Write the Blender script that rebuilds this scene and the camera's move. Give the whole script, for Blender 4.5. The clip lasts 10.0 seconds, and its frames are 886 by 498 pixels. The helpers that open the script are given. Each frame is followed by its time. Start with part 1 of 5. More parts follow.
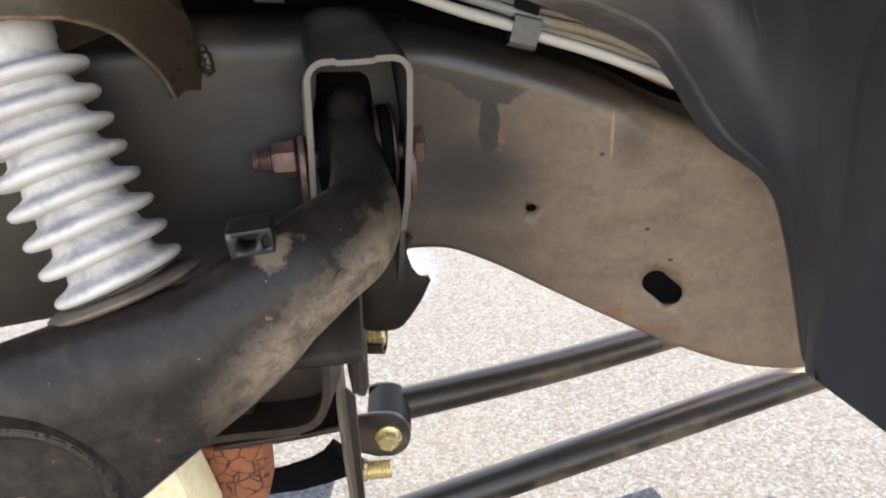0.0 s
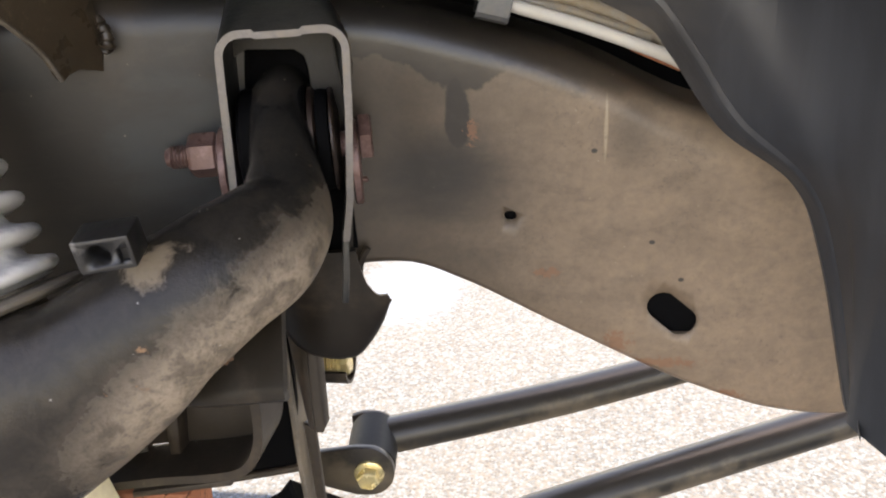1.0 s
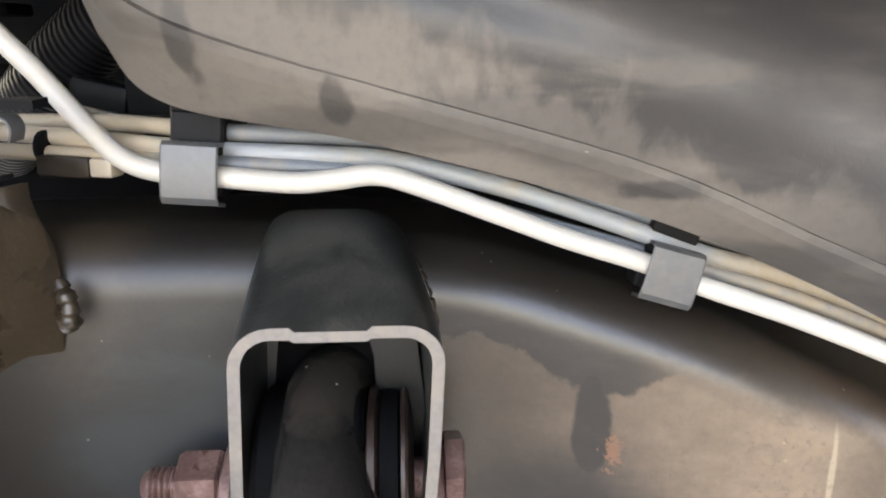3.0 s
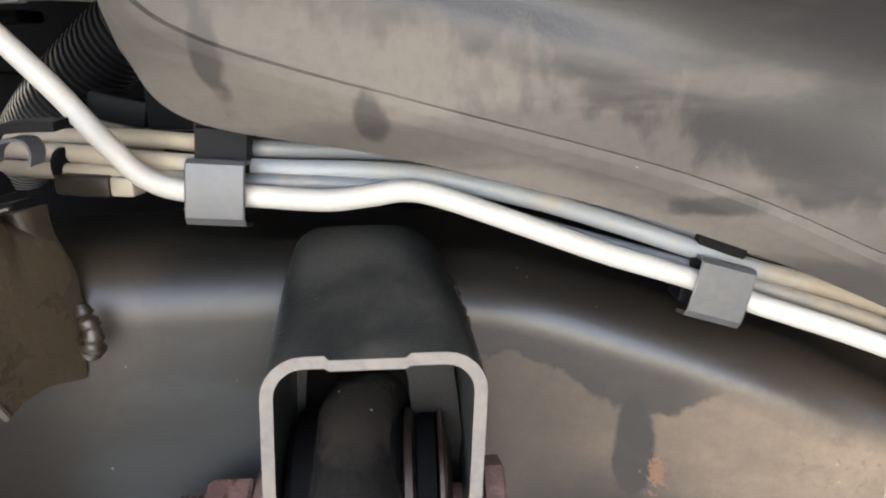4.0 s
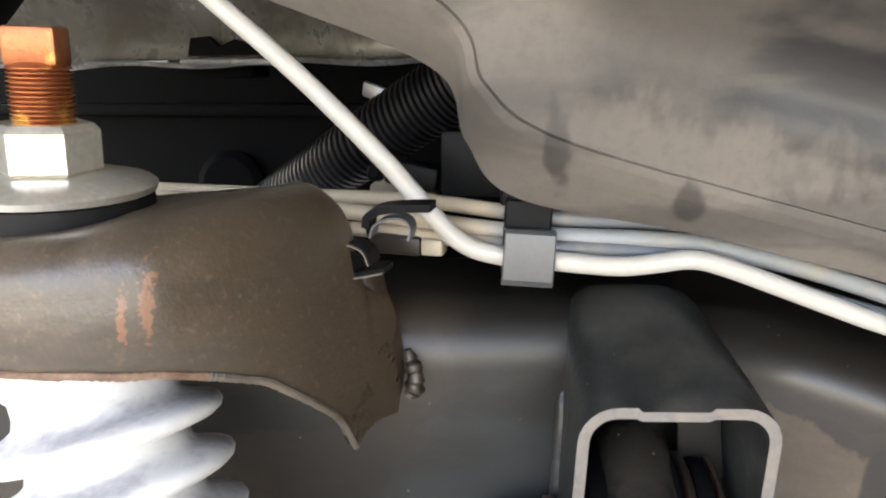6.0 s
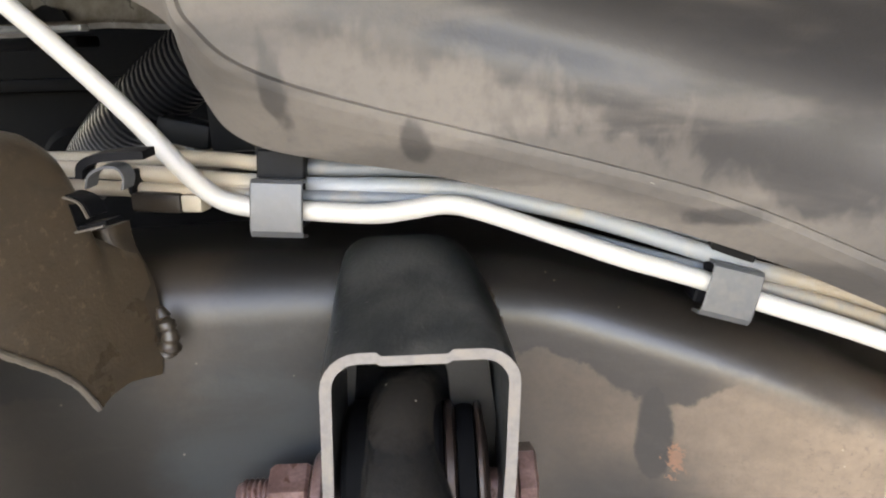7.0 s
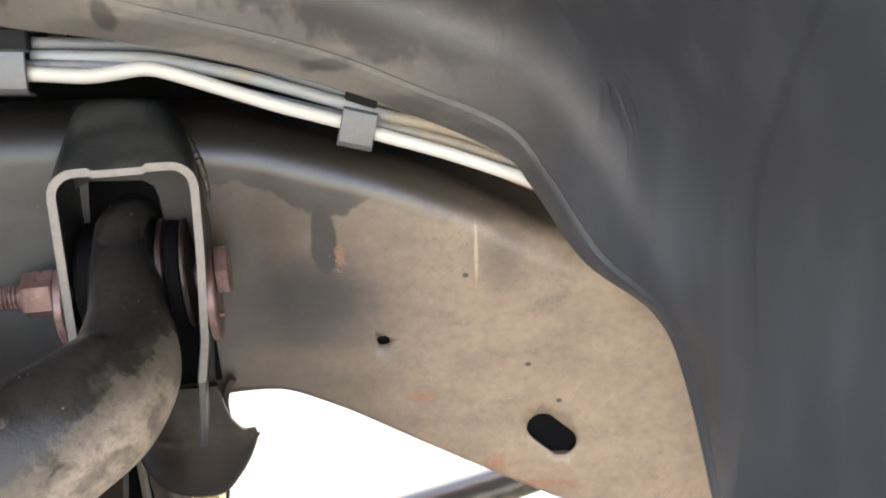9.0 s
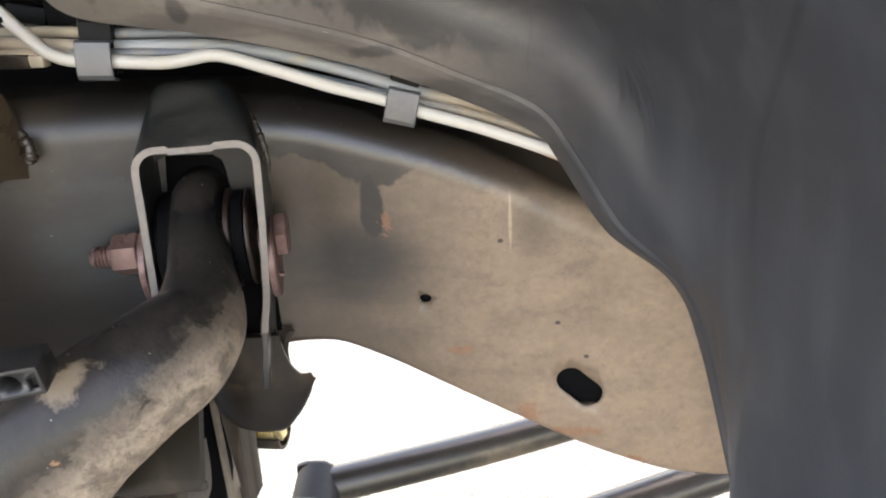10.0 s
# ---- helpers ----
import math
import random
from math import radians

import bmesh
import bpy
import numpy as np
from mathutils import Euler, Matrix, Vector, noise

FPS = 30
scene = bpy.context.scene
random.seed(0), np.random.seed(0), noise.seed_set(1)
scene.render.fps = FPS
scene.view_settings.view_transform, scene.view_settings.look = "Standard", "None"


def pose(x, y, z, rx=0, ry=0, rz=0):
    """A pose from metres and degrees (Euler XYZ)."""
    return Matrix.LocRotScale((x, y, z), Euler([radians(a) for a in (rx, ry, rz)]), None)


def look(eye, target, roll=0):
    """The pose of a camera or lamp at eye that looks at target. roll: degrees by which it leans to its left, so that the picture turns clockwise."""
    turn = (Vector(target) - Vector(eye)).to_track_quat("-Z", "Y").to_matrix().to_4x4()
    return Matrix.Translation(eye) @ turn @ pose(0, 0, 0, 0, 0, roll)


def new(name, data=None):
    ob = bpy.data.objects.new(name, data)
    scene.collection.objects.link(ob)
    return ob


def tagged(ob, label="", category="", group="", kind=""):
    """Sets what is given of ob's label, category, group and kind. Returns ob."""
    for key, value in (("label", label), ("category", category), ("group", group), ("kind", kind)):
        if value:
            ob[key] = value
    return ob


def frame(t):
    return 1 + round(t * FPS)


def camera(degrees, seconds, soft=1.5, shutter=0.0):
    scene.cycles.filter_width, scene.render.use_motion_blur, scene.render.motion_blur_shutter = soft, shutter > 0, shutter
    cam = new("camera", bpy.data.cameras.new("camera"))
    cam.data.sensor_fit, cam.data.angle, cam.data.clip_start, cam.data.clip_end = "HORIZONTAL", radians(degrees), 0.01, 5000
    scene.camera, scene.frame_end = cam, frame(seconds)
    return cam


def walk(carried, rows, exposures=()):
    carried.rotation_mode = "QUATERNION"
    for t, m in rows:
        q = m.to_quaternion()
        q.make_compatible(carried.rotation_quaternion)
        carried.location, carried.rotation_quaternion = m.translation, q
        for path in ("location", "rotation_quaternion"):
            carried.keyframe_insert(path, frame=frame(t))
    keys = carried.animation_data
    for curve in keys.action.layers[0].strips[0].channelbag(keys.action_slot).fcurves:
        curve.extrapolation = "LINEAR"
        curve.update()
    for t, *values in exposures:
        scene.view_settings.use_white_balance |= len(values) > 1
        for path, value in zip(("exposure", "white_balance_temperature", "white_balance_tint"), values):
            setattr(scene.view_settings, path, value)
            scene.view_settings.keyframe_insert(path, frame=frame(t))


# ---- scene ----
cam = camera(62.0, 10.0, 2.1)
PATH = [
    (0, (0.057, -0.048, 0.977), (-0.119, 1.763, 0.146), -2.3),
    (0.5, (0.111, 0.037, 0.926), (-0.155, 1.847, 0.118), -3.2),
    (1, (0.115, 0.062, 0.93), (-0.19, 1.87, 0.133), -3.3),
    (1.5, (0.108, 0.074, 0.949), (-0.206, 1.905, 0.207), -0.6),
    (2, (0.096, 0.104, 0.993), (-0.268, 1.962, 0.35), 1.6),
    (2.5, (0.063, 0.196, 0.984), (-0.33, 2.08, 0.439), 0.7),
    (2.7, (0.042, 0.24, 0.984), (-0.377, 2.119, 0.444), -0.1),
    (3.8, (0.038, 0.29, 0.978), (-0.366, 2.179, 0.46), -1.3),
    (4, (0.024, 0.284, 0.989), (-0.41, 2.157, 0.44), -1.3),
    (4.5, (-0.021, 0.255, 0.998), (-0.518, 2.122, 0.48), -1.3),
    (5, (-0.061, 0.234, 1.025), (-0.654, 2.068, 0.488), -1.2),
    (5.2, (-0.079, 0.222, 1.028), (-0.71, 2.048, 0.513), -1.3),
    (6.3, (-0.041, 0.227, 1.02), (-0.651, 2.062, 0.509), -1.2),
    (6.5, (-0.023, 0.236, 1.017), (-0.586, 2.079, 0.482), -1.5),
    (7, (0.026, 0.251, 1.002), (-0.47, 2.109, 0.455), -2.4),
    (7.5, (0.066, 0.253, 0.986), (-0.375, 2.116, 0.404), -2.7),
    (8, (0.097, 0.235, 0.974), (-0.296, 2.089, 0.335), -3.0),
    (8.5, (0.108, 0.188, 0.96), (-0.148, 2.057, 0.295), -1.7),
    (9, (0.147, 0.103, 0.97), (0.069, 1.987, 0.304), -2.0),
    (9.5, (0.173, 0.081, 0.976), (0.062, 1.929, 0.219), -3.1),
    (10, (0.168, 0.062, 0.999), (-0.075, 1.885, 0.213), -3.2),
]
EXPOSURES = [(0.0, 2.96, 10000, 21.0), (1.3, 3.40, 10400, 22.5), (2.5, 4.27, 9400, 21.5), (4.0, 4.27, 9300, 20.5), (4.5, 4.49, 9500, 20.0), (5.0, 4.59, 9500, 20.0), (5.3, 4.45, 9500, 20.0), (6.4, 4.11, 9500, 20.0), (7.0, 4.40, 9400, 20.5), (8.5, 4.44, 9400, 20.5), (9.2, 3.90, 9800, 20.0), (10.0, 3.79, 9800, 20.0)]

S = 1 / 1.4  # the plan below is drawn in units of 0.714 m
walk(cam, [(t, look([S * a for a in eye], [S * a for a in target], roll)) for t, eye, target, roll in PATH], EXPOSURES)

# ---- world and sun ----
SUN_WAY = Vector((0.08, -0.05, 0.995)).normalized()  # towards the sun
sky = bpy.data.worlds.new("sky")
scene.world = sky
sky.use_nodes = True
tex = sky.node_tree.nodes.new("ShaderNodeTexSky")
tex.sky_type, tex.sun_disc = "NISHITA", False
tex.sun_elevation = math.asin(SUN_WAY.z)
tex.sun_rotation = math.atan2(SUN_WAY.x, SUN_WAY.y)
background = sky.node_tree.nodes["Background"]
background.inputs["Strength"].default_value = 0.14
sky.node_tree.links.new(tex.outputs["Color"], background.inputs["Color"])
sun_data = bpy.data.lights.new("sun", "SUN")
sun_data.energy, sun_data.angle, sun_data.color = 3.4, radians(0.6), (1.0, 0.93, 0.84)
sun = new("sun", sun_data)
sun.matrix_world = SUN_WAY.to_track_quat("Z", "Y").to_matrix().to_4x4()


# ---- materials ----
def nodes_of(name):
    m = bpy.data.materials.new(name)
    m.use_nodes = True
    return m, m.node_tree.nodes, m.node_tree.links, m.node_tree.nodes["Principled BSDF"]


def place_of(nt, scale=(1, 1, 1)):
    geo = nt.new("ShaderNodeNewGeometry")
    mp = nt.new("ShaderNodeMapping")
    mp.inputs["Scale"].default_value = scale
    return geo, mp


def noise_node(nt, lk, vec, scale, detail=4.0, rough=0.55, distortion=0.0):
    n = nt.new("ShaderNodeTexNoise")
    n.inputs["Scale"].default_value = scale
    n.inputs["Detail"].default_value = detail
    n.inputs["Roughness"].default_value = rough
    n.inputs["Distortion"].default_value = distortion
    lk.new(vec, n.inputs["Vector"])
    return n.outputs["Fac"]


def ramp(nt, lk, fac, low, high, a=0.0, b=1.0):
    r = nt.new("ShaderNodeMapRange")
    r.interpolation_type = "SMOOTHSTEP"
    for key, value in (("From Min", low), ("From Max", high), ("To Min", a), ("To Max", b)):
        r.inputs[key].default_value = value
    lk.new(fac, r.inputs["Value"])
    return r.outputs["Result"]


def maths(nt, lk, op, a, b=None):
    n = nt.new("ShaderNodeMath")
    n.operation = op
    for socket, value in ((n.inputs[0], a), (n.inputs[1], b)):
        if value is None:
            continue
        if isinstance(value, (int, float)):
            socket.default_value = value
        else:
            lk.new(value, socket)
    return n.outputs[0]


def mix(nt, lk, fac, a, b):
    n = nt.new("ShaderNodeMix")
    n.data_type = "RGBA"
    for socket, value in ((n.inputs[0], fac), (n.inputs[6], a), (n.inputs[7], b)):
        if isinstance(value, (int, float)):
            socket.default_value = value
        elif isinstance(value, tuple):
            socket.default_value = (*value, 1)
        else:
            lk.new(value, socket)
    return n.outputs[2]


def spot(nt, lk, pos, centre, reach, wobble=None, amount=0.5, soft=0.45):
    """1 inside an oval stain round centre (plan units), 0 outside, with a ragged edge."""
    sub = nt.new("ShaderNodeVectorMath")
    sub.operation = "SUBTRACT"
    lk.new(pos, sub.inputs[0])
    sub.inputs[1].default_value = [S * c for c in centre]
    div = nt.new("ShaderNodeVectorMath")
    div.operation = "DIVIDE"
    lk.new(sub.outputs[0], div.inputs[0])
    div.inputs[1].default_value = [S * c for c in reach]
    length = nt.new("ShaderNodeVectorMath")
    length.operation = "LENGTH"
    lk.new(div.outputs[0], length.inputs[0])
    d = length.outputs["Value"]
    if wobble is not None:
        d = maths(nt, lk, "ADD", d, maths(nt, lk, "MULTIPLY", maths(nt, lk, "SUBTRACT", wobble, 0.5), amount * 2))
    return ramp(nt, lk, d, 1 - soft, 1 + soft, 1.0, 0.0)


def finish(nt, lk, bsdf, colour, rough, bump_from, strength, distance, metal=0.0, specular=0.5):
    for key, value in (("Base Color", colour), ("Roughness", rough)):
        if isinstance(value, tuple):
            bsdf.inputs[key].default_value = (*value, 1)
        elif isinstance(value, (int, float)):
            bsdf.inputs[key].default_value = value
        else:
            lk.new(value, bsdf.inputs[key])
    bsdf.inputs["Metallic"].default_value = metal
    bsdf.inputs["Specular IOR Level"].default_value = specular
    if bump_from is not None:
        b = nt.new("ShaderNodeBump")
        b.inputs["Strength"].default_value = strength
        b.inputs["Distance"].default_value = distance
        lk.new(bump_from, b.inputs["Height"])
        lk.new(b.outputs["Normal"], bsdf.inputs["Normal"])


def worn(name, base, dust, amount=(0.45, 0.7), scale=28.0, rough=(0.42, 0.8), metal=0.0, grain=700.0, bump=0.25,
         stretch=(1, 1, 1), rust=None, rust_amount=0.72, fleck=0.0, toward=None, vary=0.3, specular=0.5, rear=None, front=None):
    """A painted, plastic or metal surface with a coarse dust or dirt pattern, a fine grain and small flecks."""
    m, nt, lk, bsdf = nodes_of(name)
    geo, mp = place_of(nt, stretch)
    pos = geo.outputs["Position"]
    lk.new(pos, mp.inputs["Vector"])
    coarse = noise_node(nt, lk, mp.outputs["Vector"], scale, 5.0, 0.6, 0.6)
    fine = noise_node(nt, lk, pos, grain, 3.0, 0.6)
    middle = noise_node(nt, lk, pos, scale * 7, 4.0, 0.6)
    both = maths(nt, lk, "ADD", maths(nt, lk, "MULTIPLY", coarse, 0.75), maths(nt, lk, "MULTIPLY", middle, 0.25))
    # toward shifts the dust by normal; on boot and links it paints shading
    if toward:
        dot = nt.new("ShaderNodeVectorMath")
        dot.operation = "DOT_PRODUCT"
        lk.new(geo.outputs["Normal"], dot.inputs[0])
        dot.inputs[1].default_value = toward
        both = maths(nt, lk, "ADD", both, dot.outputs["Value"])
    mask = ramp(nt, lk, both, *amount)
    base_two = tuple(c * (1 - vary) for c in base)
    colour = mix(nt, lk, middle, base_two, tuple(min(1, c * (1 + vary)) for c in base))
    colour = mix(nt, lk, mask, colour, dust)
    if rust:
        spots = noise_node(nt, lk, pos, scale * 3.1, 5.0, 0.65, 0.4)
        colour = mix(nt, lk, ramp(nt, lk, spots, rust_amount, rust_amount + 0.06), colour, rust)
    if fleck:
        v = nt.new("ShaderNodeTexVoronoi")
        v.inputs["Scale"].default_value = 210.0
        lk.new(pos, v.inputs["Vector"])
        few = maths(nt, lk, "GREATER_THAN", noise_node(nt, lk, pos, 90.0, 2.0), 0.56)
        colour = mix(nt, lk, maths(nt, lk, "MULTIPLY", maths(nt, lk, "MULTIPLY", ramp(nt, lk, v.outputs["Distance"], 0.035, 0.085, 0.7, 0.0), few), fleck), colour, (0.45, 0.41, 0.36))
    if front:  # ahead of x = front the line turns cream, free of the painted shade
        sep_f = nt.new("ShaderNodeSeparateXYZ")
        lk.new(pos, sep_f.inputs[0])
        colour = mix(nt, lk, ramp(nt, lk, sep_f.outputs["X"], (front - 0.01) * S, (front + 0.01) * S, 0.9, 0.0), colour, (0.46, 0.37, 0.26))
    if rear:  # the dust coat starts at x = rear and goes on towards the rear
        sep = nt.new("ShaderNodeSeparateXYZ")
        lk.new(pos, sep.inputs[0])
        coat = maths(nt, lk, "MULTIPLY", ramp(nt, lk, sep.outputs["X"], (rear - 0.012) * S, (rear + 0.03) * S), ramp(nt, lk, middle, 0.3, 0.6, 0.55, 1.0))
        colour = mix(nt, lk, coat, colour, (0.25, 0.20, 0.145))
    grainy = maths(nt, lk, "ADD", maths(nt, lk, "MULTIPLY", fine, 0.6), maths(nt, lk, "MULTIPLY", middle, 0.8))
    finish(nt, lk, bsdf, colour, ramp(nt, lk, mask, 0.0, 1.0, *rough), grainy, bump, 0.0006, metal, specular)
    return m


def rail_coating():
    """Black frame coating with a tan film of road dust, washed off above a ragged line and in a few runs."""
    m, nt, lk, bsdf = nodes_of("frame_coating")
    geo, mp = place_of(nt, (1, 1, 2.2))
    pos = geo.outputs["Position"]
    lk.new(pos, mp.inputs["Vector"])
    coarse = noise_node(nt, lk, mp.outputs["Vector"], 16.0, 5.0, 0.6, 0.5)
    ragged = noise_node(nt, lk, pos, 75.0, 4.0, 0.6)
    grain = noise_node(nt, lk, pos, 900.0, 3.0, 0.6)
    blotch = noise_node(nt, lk, pos, 220.0, 4.0, 0.7)
    sep = nt.new("ShaderNodeSeparateXYZ")
    lk.new(pos, sep.inputs[0])
    # the film thickens from the bracket towards the rear and the lower edge
    along = ramp(nt, lk, sep.outputs["X"], -0.05 * S, 0.20 * S, 0.22, 1.0)
    along = maths(nt, lk, "ADD", along, ramp(nt, lk, sep.outputs["X"], -0.11 * S, -0.06 * S, -0.185, 0.0))
    along = maths(nt, lk, "ADD", along, ramp(nt, lk, sep.outputs["X"], -0.30 * S, -0.22 * S, 0.10, 0.0))
    film = maths(nt, lk, "MULTIPLY", along, ramp(nt, lk, coarse, 0.25, 0.62, 0.72, 1.0))
    line = maths(nt, lk, "ADD", maths(nt, lk, "MULTIPLY", sep.outputs["X"], -0.28), 0.856 * S)
    above = maths(nt, lk, "SUBTRACT", maths(nt, lk, "ADD", sep.outputs["Z"], maths(nt, lk, "MULTIPLY", maths(nt, lk, "SUBTRACT", ragged, 0.5), 0.012)), line)
    washed = maths(nt, lk, "MULTIPLY", ramp(nt, lk, above, -0.007, 0.006), ramp(nt, lk, sep.outputs["X"], 0.05 * S, 0.22 * S, 0.95, 0.75))
    # below the bend the clean coating shows down to a drooping, ragged edge that fades out towards the rear
    droop = maths(nt, lk, "ADD", ramp(nt, lk, sep.outputs["X"], -0.012 * S, 0.035 * S, 0.845 * S, 0.8205 * S), ramp(nt, lk, sep.outputs["X"], 0.046 * S, 0.090 * S, 0.0, 0.012 * S))
    under = maths(nt, lk, "SUBTRACT", maths(nt, lk, "ADD", sep.outputs["Z"], maths(nt, lk, "MULTIPLY", maths(nt, lk, "SUBTRACT", ragged, 0.5), 0.014)), droop)
    band = maths(nt, lk, "MULTIPLY", ramp(nt, lk, under, -0.0006, 0.0016), ramp(nt, lk, sep.outputs["X"], 0.055 * S, 0.105 * S, 0.92, 0.0))
    washed = maths(nt, lk, "MAXIMUM", washed, band)
    run = spot(nt, lk, pos, (0.040, 0.604, 0.802), (0.0095, 0.1, 0.030), ragged, 0.35, 0.15)
    smear = spot(nt, lk, pos, (0.020, 0.604, 0.754), (0.058, 0.2, 0.031), coarse, 0.4, 0.65)
    smear_two = spot(nt, lk, pos, (0.170, 0.604, 0.790), (0.017, 0.1, 0.024), None, 0, 0.9)
    clean = maths(nt, lk, "MAXIMUM", maths(nt, lk, "MAXIMUM", washed, run), maths(nt, lk, "MAXIMUM", maths(nt, lk, "MULTIPLY", smear, 1.0), maths(nt, lk, "MULTIPLY", smear_two, 0.55)))
    film = maths(nt, lk, "MULTIPLY", film, maths(nt, lk, "SUBTRACT", 1.0, maths(nt, lk, "MULTIPLY", clean, 0.94)))
    film = maths(nt, lk, "MULTIPLY", film, maths(nt, lk, "MULTIPLY", ramp(nt, lk, blotch, 0.25, 0.7, 0.80, 1.0), ramp(nt, lk, ragged, 0.3, 0.62, 0.87, 1.0)))
    colour = mix(nt, lk, film, (0.0085, 0.0077, 0.0070), (0.220, 0.154, 0.104))
    # bluish patch ahead of the bracket: thin dust plus sky reflection painted into the colour
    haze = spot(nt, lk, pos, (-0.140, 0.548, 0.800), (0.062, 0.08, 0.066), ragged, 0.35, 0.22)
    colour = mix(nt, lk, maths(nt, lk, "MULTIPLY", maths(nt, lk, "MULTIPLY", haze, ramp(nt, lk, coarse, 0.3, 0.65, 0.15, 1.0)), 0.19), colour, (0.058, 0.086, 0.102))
    crust = spot(nt, lk, pos, (-0.186, 0.527, 0.890), (0.022, 0.06, 0.052), blotch, 0.5, 0.5)
    colour = mix(nt, lk, maths(nt, lk, "MULTIPLY", crust, 0.25), colour, (0.085, 0.058, 0.037))
    scabs = noise_node(nt, lk, pos, 330.0, 5.0, 0.7)
    flecks = nt.new("ShaderNodeTexVoronoi")
    flecks.inputs["Scale"].default_value = 140.0
    lk.new(pos, flecks.inputs["Vector"])
    few = maths(nt, lk, "GREATER_THAN", noise_node(nt, lk, pos, 45.0, 2.0), 0.60)
    colour = mix(nt, lk, maths(nt, lk, "MULTIPLY", ramp(nt, lk, flecks.outputs["Distance"], 0.03, 0.09, 0.42, 0.0), few), colour, (0.36, 0.30, 0.23))
    for centre, reach in (((0.0505, 0.604, 0.787), (0.004, 0.05, 0.008)), ((0.164, 0.604, 0.607), (0.010, 0.05, 0.009)),
                          ((0.200, 0.604, 0.590), (0.024, 0.05, 0.004)), ((0.255, 0.604, 0.560), (0.012, 0.05, 0.004)),
                          ((0.107, 0.604, 0.670), (0.009, 0.05, 0.004))):
        colour = mix(nt, lk, maths(nt, lk, "MULTIPLY", spot(nt, lk, pos, centre, reach, scabs, 2.4, 0.25), 0.72), colour, (0.185, 0.082, 0.042))
    for centre, reach in (((0.150, 0.604, 0.788), (0.0013, 0.05, 0.022)),):
        colour = mix(nt, lk, maths(nt, lk, "MULTIPLY", spot(nt, lk, pos, centre, reach, ragged, 0.3, 0.4), 0.42), colour, (0.42, 0.34, 0.24))
    for centre in ((0.188, 0.604, 0.698), (0.142, 0.604, 0.772), (0.212, 0.604, 0.666)):
        colour = mix(nt, lk, spot(nt, lk, pos, centre, (0.0022, 0.05, 0.0018), None, 0, 0.3), colour, (0.02, 0.018, 0.015))
    pits = noise_node(nt, lk, pos, 420.0, 3.0, 0.7)
    where = noise_node(nt, lk, pos, 26.0, 3.0, 0.6)
    colour = mix(nt, lk, maths(nt, lk, "MULTIPLY", ramp(nt, lk, pits, 0.56, 0.68), ramp(nt, lk, where, 0.44, 0.62, 0.03, 0.28)), colour, (0.030, 0.024, 0.018))
    wiped = noise_node(nt, lk, mp.outputs["Vector"], 38.0, 5.0, 0.65, 1.2)
    colour = mix(nt, lk, ramp(nt, lk, wiped, 0.46, 0.76, 0.0, 0.26), colour, (0.040, 0.034, 0.028))
    height = maths(nt, lk, "ADD", maths(nt, lk, "MULTIPLY", grain, 0.4), maths(nt, lk, "MULTIPLY", blotch, 0.7))
    gloss = maths(nt, lk, "ADD", ramp(nt, lk, film, 0.0, 0.9, 0.31, 0.44), ramp(nt, lk, sep.outputs["X"], -0.11 * S, -0.05 * S, 0.10, 0.0))
    finish(nt, lk, bsdf, colour, gloss, height, 0.18, 0.0006, specular=0.50)
    return m


def asphalt_surface():
    m, nt, lk, bsdf = nodes_of("asphalt")
    geo, mp = place_of(nt)
    pos = geo.outputs["Position"]
    wob = noise_node(nt, lk, pos, 60.0, 2.0)
    v = nt.new("ShaderNodeTexVoronoi")
    v.inputs["Scale"].default_value = 225.0
    lk.new(pos, v.inputs["Vector"])
    sepc = nt.new("ShaderNodeSeparateColor")
    lk.new(v.outputs["Color"], sepc.inputs[0])
    stone = ramp(nt, lk, sepc.outputs[0], 0.0, 1.0, 0.036, 0.112)
    tint = mix(nt, lk, sepc.outputs[1], (0.57, 0.82, 1.06), (0.50, 0.78, 1.06))
    mul = nt.new("ShaderNodeVectorMath")
    mul.operation = "SCALE"
    lk.new(tint, mul.inputs[0])
    lk.new(stone, mul.inputs["Scale"])
    gap = ramp(nt, lk, v.outputs["Distance"], 0.38, 0.75, 0.0, 0.8)
    colour = mix(nt, lk, gap, mul.outputs[0], (0.044, 0.050, 0.055))
    stains = noise_node(nt, lk, pos, 2.2, 4.0)
    colour = mix(nt, lk, ramp(nt, lk, stains, 0.35, 0.7, 0.0, 0.12), colour, (0.10, 0.105, 0.11))
    paint = spot(nt, lk, pos, (-0.29, 1.90, 0.0), (0.13, 0.19, 1), wob, 0.5, 0.35)
    colour = mix(nt, lk, maths(nt, lk, "MULTIPLY", paint, 0.8), colour, (0.062, 0.098, 0.150))
    finish(nt, lk, bsdf, colour, 0.85, maths(nt, lk, "SUBTRACT", 1.0, v.outputs["Distance"]), 0.6, 0.004)
    return m


